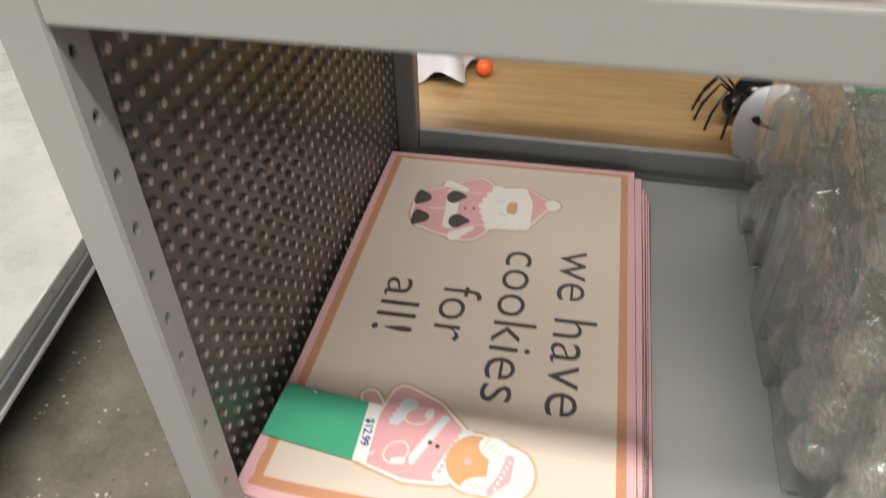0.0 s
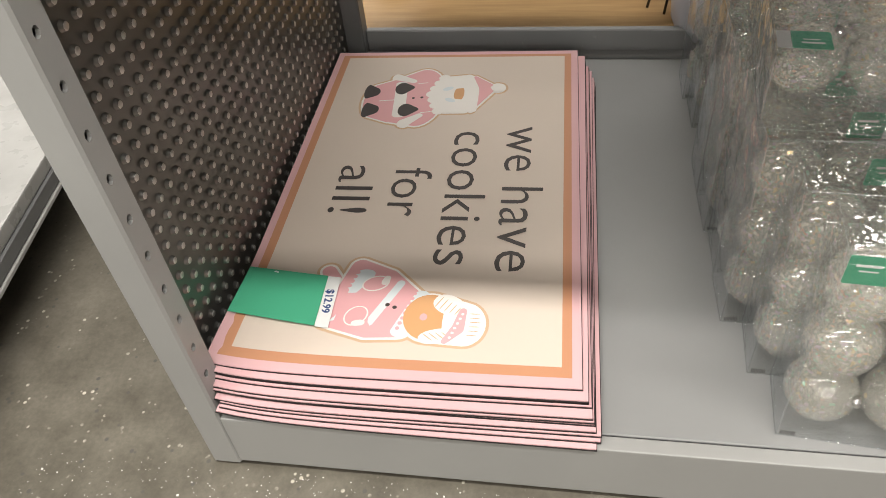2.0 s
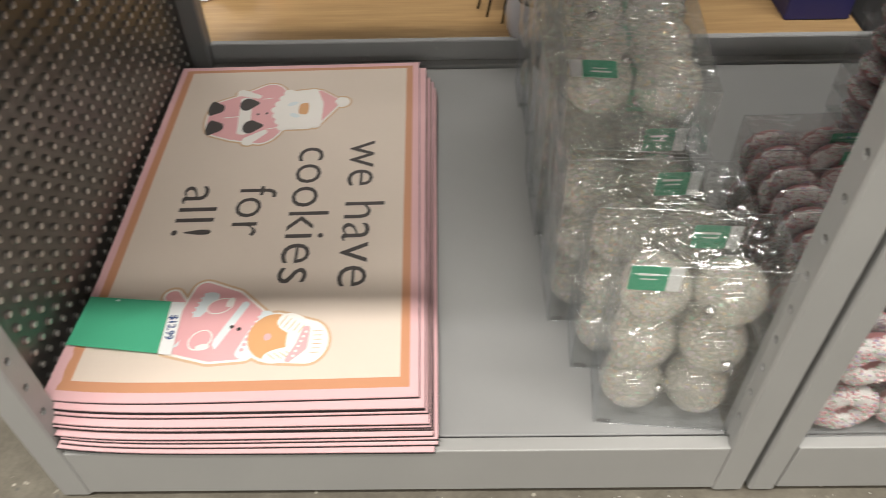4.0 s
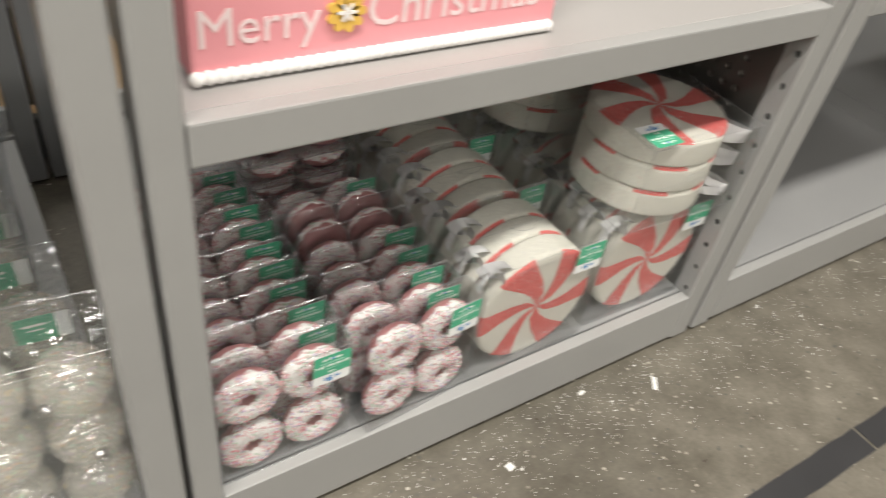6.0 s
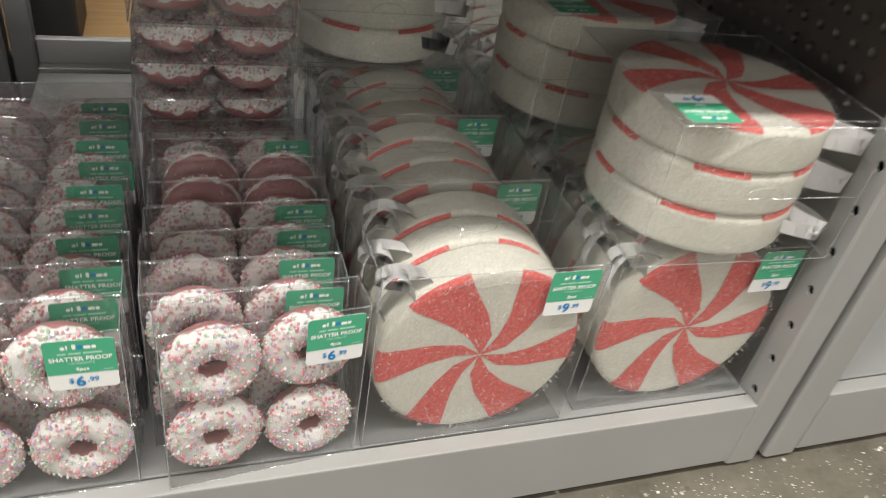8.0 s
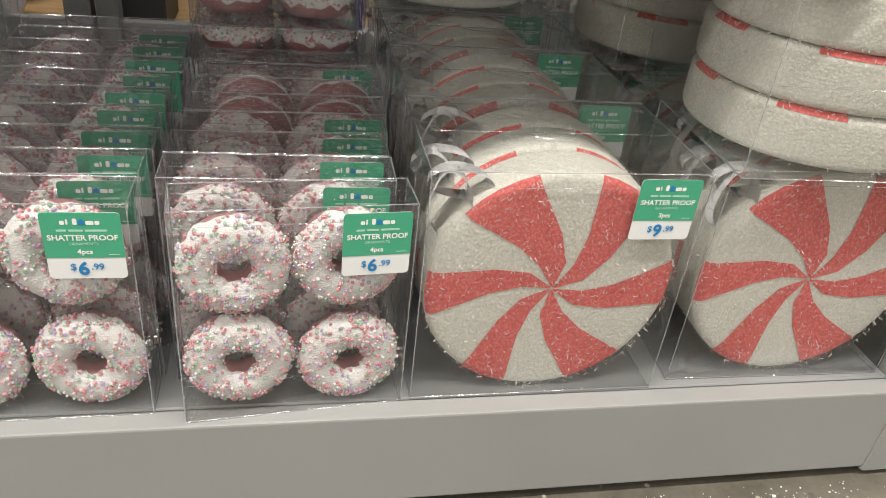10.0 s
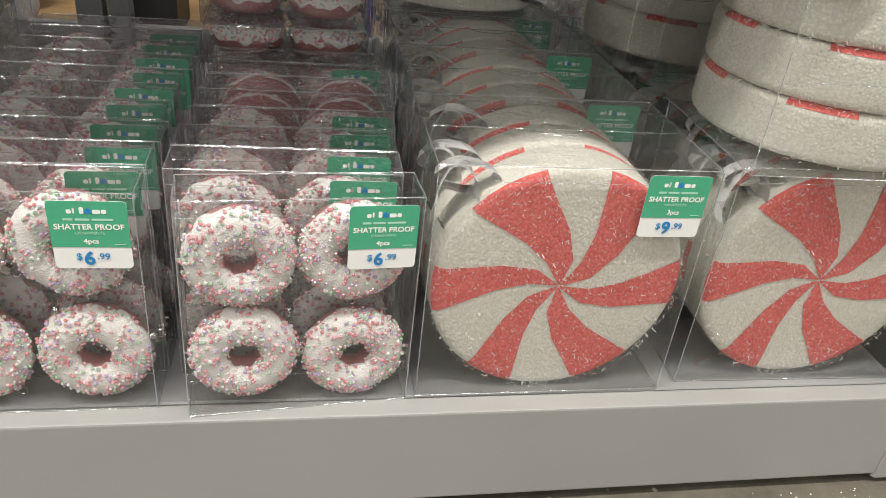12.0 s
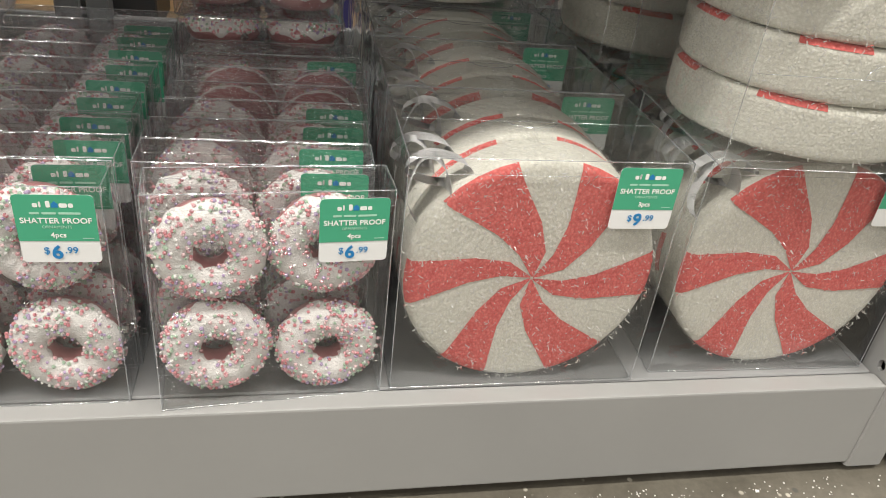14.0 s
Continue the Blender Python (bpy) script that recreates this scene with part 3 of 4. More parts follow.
def mat_line(words, base_x, mid_y, length, height):
    me = text_mesh(words, 1.0, 0.0, -0.006).copy()
    xs, ys = [v.co.x for v in me.vertices], [v.co.y for v in me.vertices]
    low = min(ys)
    sx, sy = length / (max(xs) - min(xs)), height / (max(ys) - low)
    for v in me.vertices:
        v.co.x, v.co.y = (v.co.x - (max(xs) + min(xs)) / 2) * sx, (v.co.y - low) * sy
    bx, by = on_mat(base_x, mid_y)
    line = pose(bx, by, MT + 0.0006, 0, 0, -90)
    edges = {}
    for e in me.edges:
        a, b = e.vertices
        edges.setdefault(a, []).append(b)
        edges.setdefault(b, []).append(a)
    spans, seen = [], set()
    for v in range(len(me.vertices)):
        if v in seen:
            continue
        todo, island = [v], set()
        while todo:
            q = todo.pop()
            if q not in island:
                island.add(q)
                todo.extend(edges.get(q, ()))
        seen |= island
        lo, hi = min(me.vertices[q].co.x for q in island), max(me.vertices[q].co.x for q in island)
        for sp in spans:
            if min(hi, sp[1]) - max(lo, sp[0]) > 0.3 * min(hi - lo, sp[1] - sp[0]):
                sp[0], sp[1] = min(lo, sp[0]), max(hi, sp[1])
                sp[2].update(island)
                break
        else:
            spans.append([lo, hi, set(island)])
    for lo, hi, verts in spans:
        order = {q: n for n, q in enumerate(sorted(verts))}
        letter = bpy.data.meshes.new("letter")
        letter.from_pydata([me.vertices[q].co for q in sorted(verts)], [], [[order[q] for q in f.vertices] for f in me.polygons if f.vertices[0] in verts])
        letter.materials.append(M_INK)
        ob = new("letter", letter)
        ob.parent, ob.matrix_basis = top_mat, line


mat_line("we have", 0.318, 0.392, 0.332, 0.062)
mat_line("cookies", 0.233, 0.389, 0.308, 0.062)
mat_line("for", 0.149, 0.389, 0.114, 0.060)
mat_line("all!", 0.061, 0.394, 0.113, 0.060)

# plain cookie shapes printed on the mat


def hull(grow, *ovals):
    """The outline stretched round a few ovals, each (cx, cy, rx, ry), all grown by grow."""
    pts = sorted({q for o in ovals for q in oval(o[0], o[1], o[2] + grow, o[3] + grow, 32)})
    sides = []
    for run in (pts, pts[::-1]):
        chain = []
        for p in run:
            while len(chain) > 1 and (chain[-1][0] - chain[-2][0]) * (p[1] - chain[-2][1]) <= (chain[-1][1] - chain[-2][1]) * (p[0] - chain[-2][0]):
                chain.pop()
            chain.append(p)
        sides += chain[:-1]
    return sides


def cookie(shapes, label):
    """A baked rim with a white piped line inside it, round all the shapes."""
    base = tagged(print_piece("cookie_print", [hull(0.0075, *shapes[0])], M_COOKIE_RIM, 0, top_mat), label)
    print_piece("rim", [hull(0.0075, *o) for o in shapes[1:]], M_COOKIE_RIM, 1, base)
    print_piece("piping", [hull(0.0035, *o) for o in shapes], M_WHITEPRINT, 2, base)
    return base


COAT = ((0.160, 0.648, 0.042, 0.089), (0.116, 0.640, 0.010, 0.070))
TROUSERS = ((0.112, 0.638, 0.010, 0.068), (0.077, 0.636, 0.018, 0.050))
CAP = ((0.252, 0.657, 0.010, 0.056), (0.283, 0.674, 0.008, 0.010))
CLOUD = ((0.207, 0.655, 0.030, 0.056), (0.240, 0.658, 0.020, 0.058))
fig = cookie((COAT, TROUSERS, CLOUD, CAP, ((0.294, 0.675, 0.011, 0.012),), ((0.110, 0.708, 0.008, 0.008),), ((0.141, 0.568, 0.009, 0.011),)), "pink and white cookie shape")
print_piece("trousers", [hull(0, *TROUSERS)], M_SOFTPINK, 3, fig)
print_piece("coat", [hull(0, *COAT)], M_SOFTPINK, 4, fig)
print_piece("seam_line", [hull(0, (0.088, 0.635, 0.001, 0.0012), (0.116, 0.638, 0.001, 0.0012)), hull(0, (0.150, 0.690, 0.001, 0.001), (0.166, 0.693, 0.001, 0.001)),
                          hull(0, (0.166, 0.598, 0.001, 0.001), (0.184, 0.602, 0.001, 0.001))], M_WHITEPRINT, 5, fig)
print_piece("cuff", [hull(0, (0.108, 0.712, 0.009, 0.010), (0.140, 0.698, 0.006, 0.006)), hull(0, (0.140, 0.566, 0.010, 0.012), (0.165, 0.590, 0.006, 0.006)),
                     hull(0, (0.120, 0.690, 0.011, 0.006), (0.128, 0.590, 0.011, 0.006))], M_WHITEPRINT, 6, fig)
print_piece("mitten", [hull(0, (0.123, 0.674, 0.013, 0.019), (0.138, 0.677, 0.007, 0.006)), hull(0, (0.138, 0.606, 0.013, 0.019), (0.154, 0.608, 0.007, 0.006))], M_INK, 7, fig)
print_piece("boot", [hull(0, (0.062, 0.664, 0.007, 0.022), (0.073, 0.663, 0.011, 0.014)), hull(0, (0.068, 0.606, 0.007, 0.022), (0.080, 0.607, 0.011, 0.014))], M_INK, 7, fig)
print_piece("cloud", [hull(0, *CLOUD)] + [oval(0.179 + 0.010 * abs(k) ** 1.2 / 2.2, 0.655 + 0.0175 * k, 0.011, 0.0105, 16) for k in (-3, -2, -1, 0, 1, 2, 3)], M_WHITEPRINT, 8, fig)
print_piece("band", [hull(0, (0.222, 0.656, 0.004, 0.016), (0.232, 0.656, 0.004, 0.018))], M_COOKIE, 10, fig)
print_piece("swirl", [oval(0.206, 0.672, 0.010, 0.0055, 16, 1.0, 0.5), oval(0.213, 0.636, 0.010, 0.0055, 16, 1.0, -0.5)], M_PALEBLUE, 10, fig)
print_piece("cap", [hull(0, *CAP)], M_SOFTPINK, 11, fig)
print_piece("cap_band", [hull(0, (0.240, 0.710, 0.008, 0.008), (0.254, 0.606, 0.008, 0.008), (0.254, 0.656, 0.008, 0.030))], M_WHITEPRINT, 12, fig)
print_piece("bobble", [oval(0.294 + 0.006 * math.cos(k * 1.05), 0.675 + 0.006 * math.sin(k * 1.05), 0.0068, 0.0068, 12) for k in range(6)], M_WHITEPRINT, 12, fig)
print_piece("button", [oval(0.147, 0.643, 0.0026, 0.0030, 10), oval(0.162, 0.645, 0.0026, 0.0030, 10)], M_INK, 7, fig)

DRESS = ((0.137, 0.226, 0.014, 0.014), (0.180, 0.210, 0.012, 0.012), (0.212, 0.170, 0.018, 0.018), (0.205, 0.122, 0.016, 0.016), (0.165, 0.115, 0.014, 0.012), (0.112, 0.130, 0.014, 0.012))
FOOT = ((0.094, 0.216, 0.010, 0.010), (0.112, 0.188, 0.012, 0.012))
HEAD = ((0.242, 0.141, 0.033, 0.038), (0.288, 0.132, 0.024, 0.032))
fig = cookie((DRESS, FOOT, HEAD), "pink cookie shape with blue trim")
print_piece("foot", [hull(0, *FOOT)], M_SOFTPINK, 3, fig)
print_piece("dress", [hull(0, *DRESS)], M_SOFTPINK, 4, fig)
print_piece("apron", [hull(0, (0.146, 0.214, 0.013, 0.008), (0.126, 0.130, 0.014, 0.008)), hull(0, (0.197, 0.198, 0.0055, 0.0055), (0.166, 0.128, 0.0055, 0.0055))], M_PALEBLUE, 5, fig)
print_piece("frill", [hull(0, (0.228, 0.178, 0.010, 0.008), (0.208, 0.116, 0.012, 0.010))], M_PALEBLUE, 5, fig)
print_piece("scallop", [oval(0.134 - 0.0022 * k, 0.216 - 0.0085 * k, 0.0036, 0.0036, 10) for k in range(11)], M_SOFTPINK, 6, fig)
print_piece("curl", [oval(0.218 - 0.002 * k, 0.180 - 0.0085 * k, 0.0030, 0.0030, 10) for k in range(8)], M_SOFTPINK, 7, fig)
print_piece("mitten_line", [oval(0.163, 0.196, 0.019, 0.0135, 24, 1.0, 0.4), oval(0.147, 0.138, 0.018, 0.0145, 24, 1.0, 1.0)], M_WHITEPRINT, 8, fig)
print_piece("mitten", [oval(0.163, 0.196, 0.017, 0.0115, 24, 1.0, 0.4), oval(0.147, 0.138, 0.016, 0.0125, 24, 1.0, 1.0)], M_SOFTPINK, 9, fig)
print_piece("cuff", [oval(0.176, 0.202, 0.005, 0.009, 14, 0.8, -0.3), oval(0.152, 0.126, 0.009, 0.005, 14, 0.8, 0.2)], M_WHITEPRINT, 10, fig)
print_piece("disc", [hull(0, HEAD[0])], M_COOKIE, 9, fig)
print_piece("cap", [hull(0, (0.288, 0.132, 0.024, 0.030), (0.268, 0.136, 0.008, 0.034))], M_WHITEPRINT, 10, fig)
print_piece("swirl", [oval(0.266, 0.162, 0.022, 0.016, 24, 0.9, -0.5), oval(0.256, 0.110, 0.024, 0.0115, 24, 0.9, 0.25)], M_WHITEPRINT, 11, fig)
print_piece("hair_line", [oval(0.252 + 0.0065 * k, 0.166 - 0.0035 * k, 0.0008, 0.012 - 0.001 * k, 10, 1.0, -0.5) for k in range(5)]
            + [oval(0.244 + 0.008 * k, 0.108 + 0.001 * k, 0.0008, 0.009, 10, 1.0, 0.9) for k in range(4)]
            + [oval(0.302 - 0.001 * abs(k), 0.134 + 0.007 * k, 0.007, 0.0007, 10) for k in (-3, -2, -1, 0, 1, 2)], M_COOKIE_RIM, 12, fig)
print_piece("bow", [hull(0, (0.285, 0.152, 0.005, 0.005), (0.281, 0.124, 0.008, 0.010)), hull(0, (0.281, 0.124, 0.008, 0.010), (0.266, 0.102, 0.004, 0.004))], M_SOFTPINK, 14, fig)
print_piece("bow_dot", [oval(0.285 - 0.0026 * k, 0.147 - 0.0078 * k, 0.0020, 0.0020, 10) for k in range(6)], M_WHITEPRINT, 15, fig)
print_piece("cheek", [oval(0.235, 0.140, 0.005, 0.006, 12)], M_SOFTPINK, 13, fig)
print_piece("button", [oval(0.185, 0.159, 0.0032, 0.0032, 8), oval(0.195, 0.155, 0.0032, 0.0032, 8)], M_INK, 8, fig)

# folded card label over the mat's edge
tagc = bmesh.new()
plate(tagc, [on_mat(*q) for q in ((-0.020, 0.127), (0.098, 0.115), (0.096, 0.203), (-0.018, 0.215))], MT + 0.0048, MT + 0.0053)
for v in tagc.verts:
    v.co.z += curl(v.co.x, v.co.y) * 0.8
card = part("price_label", tagc, M_GREEN, top_mat, "green and white card price label")
tagc = bmesh.new()
plate(tagc, [on_mat(*q) for q in ((0.0982, 0.115), (0.116, 0.1132), (0.114, 0.2012), (0.0962, 0.203))], MT + 0.0048, MT + 0.0053)
part("price_strip", tagc, M_LABELWHITE, card)
px_, py_ = on_mat(0.1010, 0.158)
lettering("$12.99", 0.0150, M_NAVY, card, pose(px_, py_, MT + 0.0056, 0, 0, -88), 0.0003)
tagc = bmesh.new()
for bx, by, w, h in ((0.090, 0.183, 0.003, 0.013), (0.089, 0.153, 0.003, 0.010), (0.052, 0.176, 0.0011, 0.022), (0.045, 0.178, 0.0011, 0.018), (0.037, 0.178, 0.0008, 0.012)):
    plate(tagc, [on_mat(bx + u, by + v) for u, v in ((-w, -h), (w, -h), (w, h), (-w, h))], MT + 0.0054, MT + 0.0056)
part("print_bar", tagc, M_PALEINK, card)
tagc = bmesh.new()
plate(tagc, [on_mat(*q) for q in oval(0.022, 0.205, 0.0035, 0.0035, 12)], MT + 0.0066, MT + 0.0070)
part("round_mark", tagc, M_LABELWHITE, card)

# ---- packaging ----


def film_box(w, d, h):
    return box_bm((-w / 2, 0, 0), (w / 2, d, h), 0.0014, 2)


def folds(w, d, h, notch=0.0):
    """Bright folded edges of a clear carton, with the lid flap's line and thumb notch."""
    bm = bmesh.new()
    a, r = w / 2, 0.00042
    e = 0.0002
    for x in (-a, a):
        for y in (0, d):
            tube(bm, [(x, y, 0.0006), (x, y, h)], r, 4)
        for z in (0.0006, h):
            tube(bm, [(x, 0, z), (x, d, z)], r, 4)
    for y in (0, d):
        for z in (0.0006, h):
            tube(bm, [(-a, y, z), (a, y, z)], r, 4)
    tube(bm, [(-a, -e, h - 0.012), (a, -e, h - 0.012)], 0.0002, 4)
    if notch:
        tube(bm, [(notch * math.cos(math.pi * k / 12), d * 0.5 - 0.6 * notch * math.sin(math.pi * k / 12), h + e) for k in range(13)], 0.0003, 4)
        tube(bm, [(-a + 0.004, d * 0.5, h + e), (a - 0.004, d * 0.5, h + e)], 0.00025, 4)
    return bm


def rounded_rect(x0, x1, z0, z1, r):
    out = []
    for cx, cz, s in ((x1 - r, z1 - r, 0), (x0 + r, z1 - r, 90), (x0 + r, z0 + r, 180), (x1 - r, z0 + r, 270)):
        out += [(cx + r * math.cos(radians(s + q)), cz + r * math.sin(radians(s + q))) for q in (0, 30, 60, 90)]
    return out


def price_label(parent, x0, z0, count, price, y=-0.0012):
    """A rounded green sticker with a white price field, standing on the carton's front."""
    w, h = 0.0485, 0.0505
    face = pose(x0, y, z0, 90, 0, 0)
    bm = bmesh.new()
    plate(bm, rounded_rect(0, w, 0, h, 0.003), 0, 0.0003)
    lab = part("price_label", bm, M_LABELWHITE, parent, "green and white price sticker")
    lab.matrix_basis = face
    bm = bmesh.new()
    rr = rounded_rect(0, w, 0.0, h, 0.003)
    plate(bm, [p for p in rr if p[1] > h / 2] + [(0, 0.0165), (w, 0.0165)], 0.0004, 0.0006)
    part("green_field", bm, M_GREEN, lab)
    z = 0.0008
    bm = bmesh.new()
    for a, b, c, d in ((0.0118, 0.0148, 0.0415, 0.0445), (0.0155, 0.0168, 0.0415, 0.0458), (0.0196, 0.0222, 0.0415, 0.0462), (0.0274, 0.0322, 0.0415, 0.0445), (0.0328, 0.0358, 0.0415, 0.0445)):
        plate(bm, rounded_rect(a, b, c, d, 0.0009), z - 0.0001, z)
    part("logo_bar", bm, M_WHITEINK, lab)
    bm = bmesh.new()
    plate(bm, [(0.0228, 0.0415), (0.0268, 0.0415), (0.0268, 0.0441), (0.0248, 0.046), (0.0228, 0.0441)], z - 0.0001, z)
    part("logo_mark", bm, M_BLUEINK, lab)
    bm = bmesh.new()
    for a, b in ((0.0090, 0.0150), (0.0164, 0.0250), (0.0264, 0.0395)):
        plate(bm, rounded_rect(a, b, 0.0365, 0.0380, 0.0005), z - 0.0001, z)
    plate(bm, rounded_rect(0.0385, 0.0455, 0.0185, 0.0191, 0.0002), z - 0.0001, z)
    part("print_bar", bm, M_PALEINK, lab)
    lettering("SHATTER PROOF", 0.0056, M_WHITEINK, lab, pose(w / 2, 0.0300, z), 0.00012, 0.00006)
    lettering("ORNAMENTS", 0.0030, M_PALEINK, lab, pose(w / 2, 0.0262, z), 0.0, 0.00006)
    lettering(count, 0.0052, M_WHITEINK, lab, pose(w / 2, 0.0195, z), 0.0001, 0.00006)
    whole, cents = price
    lettering("$", 0.0072, M_BLUEINK, lab, pose(0.0155, 0.0070, z), 0.0001, 0.00006)
    lettering(whole, 0.0140, M_BLUEINK, lab, pose(0.0217, 0.0034, z), 0.0004, 0.00006)
    lettering("." + cents, 0.0068, M_BLUEINK, lab, pose(0.0305, 0.0073, z), 0.0001, 0.00006)
    return lab


def flat_pose(x, y, z, high, turn=0.0):
    """Pose of a carton tipped on its back: its front looks up, its top towards the aisle. x, y: middle of the near edge."""
    m = Matrix(((-1, 0, 0, 0), (0, 0, -1, 0), (0, -1, 0, 0), (0, 0, 0, 1)))
    return pose(x, y + high, z, 0, 0, turn) @ m


# ---- doughnut ornaments ----
DR, DS, DH = 0.0243, 0.0143, 0.0138


def ring_bm(nu, nv, dv0, dv1, grow, wave=0.0, lump=0.0, seed=0):
    """Part of a doughnut round the y axis; its front looks to -y. dv: range round the tube, 0 is the rim, 90 the front."""
    bm = bmesh.new()
    rows = []
    for i in range(nu):
        a = 2 * math.pi * i / nu
        row = []
        for j in range(nv + 1):
            lo = dv0 + wave * (math.sin(9 * a + seed) + 0.6 * math.sin(14 * a + 1 + seed))
            hi = dv1 - 0.5 * wave * math.sin(7 * a + seed)
            t = radians(lo + (hi - lo) * j / nv)
            g = grow * (1 if 0 < j < nv else -0.35)
            r = DR + (DS + g) * math.cos(t)
            y = -(DH + g) * math.sin(t)
            if lump:
                q = noise.noise(Vector((a * 6, t * 4, seed))) * lump
                r += q * math.cos(t)
                y -= q * math.sin(t)
            row.append(bm.verts.new((r * math.cos(a), y, r * math.sin(a))))
        rows.append(row)
    full = abs(dv1 - dv0) >= 359
    for i in range(nu):
        k = (i + 1) % nu
        for j in range(nv):
            bm.faces.new((rows[i][j], rows[k][j], rows[k][j + 1], rows[i][j + 1]))
    if full:
        bmesh.ops.remove_doubles(bm, verts=bm.verts, dist=1e-6)
    bmesh.ops.recalc_face_normals(bm, faces=bm.faces)
    return bm


ICO = bmesh.new()
bmesh.ops.create_icosphere(ICO, subdivisions=1, radius=1.0)
ICO_V = [tuple(v.co) for v in ICO.verts]
ICO_F = [tuple(v.index for v in f.verts) for f in ICO.faces]
ICO.free()


def scatter_mesh(name, items, material, parent):
    """items: lists of (verts, faces) joined into one mesh."""
    verts, faces = [], []
    for vs, fs in items:
        n = len(verts)
        verts.extend(vs)
        faces.extend(tuple(n + i for i in f) for f in fs)
    me = bpy.data.meshes.new(name)
    me.from_pydata(verts, [], faces)
    me.materials.append(material)
    ob = new(name, me)
    ob.parent = parent
    return ob


def beads(count, seed):
    rng = random.Random(seed)
    out = []
    while len(out) < count:
        a, t = rng.uniform(0, 2 * math.pi), radians(rng.uniform(8, 148))
        r = DR + (DS + 0.0022) * math.cos(t)
        if rng.random() > r / 0.04:
            continue
        if noise.noise(Vector((math.cos(a) * 2.2, math.sin(a) * 2.2, t + seed))) < rng.uniform(-0.55, 0.1):
            continue
        s = rng.uniform(0.00115, 0.00175)
        c = (r * math.cos(a), -(DH + 0.0023) * math.sin(t), r * math.sin(a))
        out.append(([(c[0] + s * x, c[1] + s * y, c[2] + s * z) for x, y, z in ICO_V], ICO_F))
    return out


def doughnut(parent, seed):
    d = part("doughnut", ring_bm(40, 16, 0, 360, 0.0, 0, 0.0004, seed), M_BASE, parent, "mauve doughnut ornament with white icing and sugar beads", True)
    bm = ring_bm(72, 14, 0, 152, 0.0013, 9.0, 0.0011, seed)
    part("icing", bm, M_ICING, d, "sugared white icing", True)
    scatter_mesh("sprinkles", beads(430, seed), M_BEADS, d)
    bm = bmesh.new()
    lathe(bm, [(0.0, 0.0), (0.0042, 0.0), (0.0046, 0.002), (0.0042, 0.006), (0.0, 0.0066)], 10, pose(0, 0.001, DR + DS - 0.0008))
    tube(bm, [(0.0034 * math.cos(k * math.pi / 5), 0.001, DR + DS + 0.0085 + 0.0034 * math.sin(k * math.pi / 5)) for k in range(11)], 0.0004, 5)
    part("hanging_cap", bm, M_SILVER, d, "silver hanging cap")
    return d


BW, BD, BH = 0.166, 0.0395, 0.183
BOXES = "boxes of doughnut ornaments"


def doughnut_box(seed):
    rng = random.Random(seed)
    u = thing("ornament_box", pose(0, 0, 0), "clear box of four iced doughnut ornaments with green price sticker", "ornament box", BOXES)
    for k, (x, z) in enumerate(((-0.041, 0.0435), (0.041, 0.0435), (-0.0430, 0.1325), (0.0375, 0.1330))):
        d = doughnut(u, seed * 7 + k)
        d.matrix_basis = pose(x + rng.uniform(-0.001, 0.001), 0.0195, z + rng.uniform(-0.0035, 0.0035), 0, rng.uniform(60, 300), 0)
    part("carton", film_box(BW, BD, BH), M_FILM, u, "clear plastic carton")
    part("fold_line", folds(BW, BD, BH), M_CREASE, u)
    price_label(u, BW / 2 - 0.0525, BH - 0.0555, "4pcs", ("6", "99"))
    return u


protos = [doughnut_box(3), doughnut_box(8)]
spots = []
rng = random.Random(21)
for k in range(10):
    spots.append(pose(0.995 + rng.uniform(-0.0035, 0.0035), 0.016 + 0.0418 * k, DECK, 0, rng.uniform(-0.6, 0.6), rng.uniform(-1.2, 1.2)))
for k in range(8):
    back = 180 if k in (5, 6) else 0
    y = 0.012 + 0.0415 * k
    spots.append(pose(1.178 + rng.uniform(-0.004, 0.004) + (0.008 if k == 0 else -0.006 if k < 4 else 0), y + (BD if back else 0), DECK, 0, rng.uniform(-0.5, 0.5), back + (5.2 if k == 0 else rng.uniform(-1.2, 1.2))))
for k in range(9):
    m = pose(1.166 + rng.uniform(-0.004, 0.004), 0.352 + rng.uniform(-0.004, 0.004), DECK + (k + 1) * (BD + 0.001), 0, 0, rng.uniform(-1.5, 1.5))
    spots.append(m @ Matrix(((1, 0, 0, 0), (0, 0, 1, 0), (0, -1, 0, 0), (0, 0, 0, 1))))
for k, m in enumerate(spots):
    if k == 0:
        protos[0].matrix_basis = m
    elif k == 10:
        protos[1].matrix_basis = m
    else:
        made = copy_thing(protos[0 if (k % 2 == 0) else 1], m)
        if k in (15, 16):
            for o in [q for q in made.children if q.name.startswith("price_label")]:
                for q in o.children_recursive:
                    bpy.data.objects.remove(q)
                bpy.data.objects.remove(o)

# ---- peppermint disc ornaments ----
PR, PT = 0.1012, 0.0212
ARM_HALF = (14.5, 17.5, 11.5, 12.5, 15.5, 12.0)


def disc_profile():
    pts = [(0.0, -PT)]
    pts += [(PR * q, -PT - 0.001 * math.sin(3.1 * q)) for q in (0.25, 0.5, 0.75, 0.9)]
    pts += [(PR - 0.007 + 0.007 * math.sin(radians(a)), -PT + 0.007 - 0.007 * math.cos(radians(a))) for a in (15, 35, 55, 75, 90)]
    return pts


def disc_bm():
    half = disc_profile()
    full = half + [(r, -h) for r, h in half[::-1]]
    return lathe(bmesh.new(), full, 64, pose(0, 0, 0, -90, 0, 0))


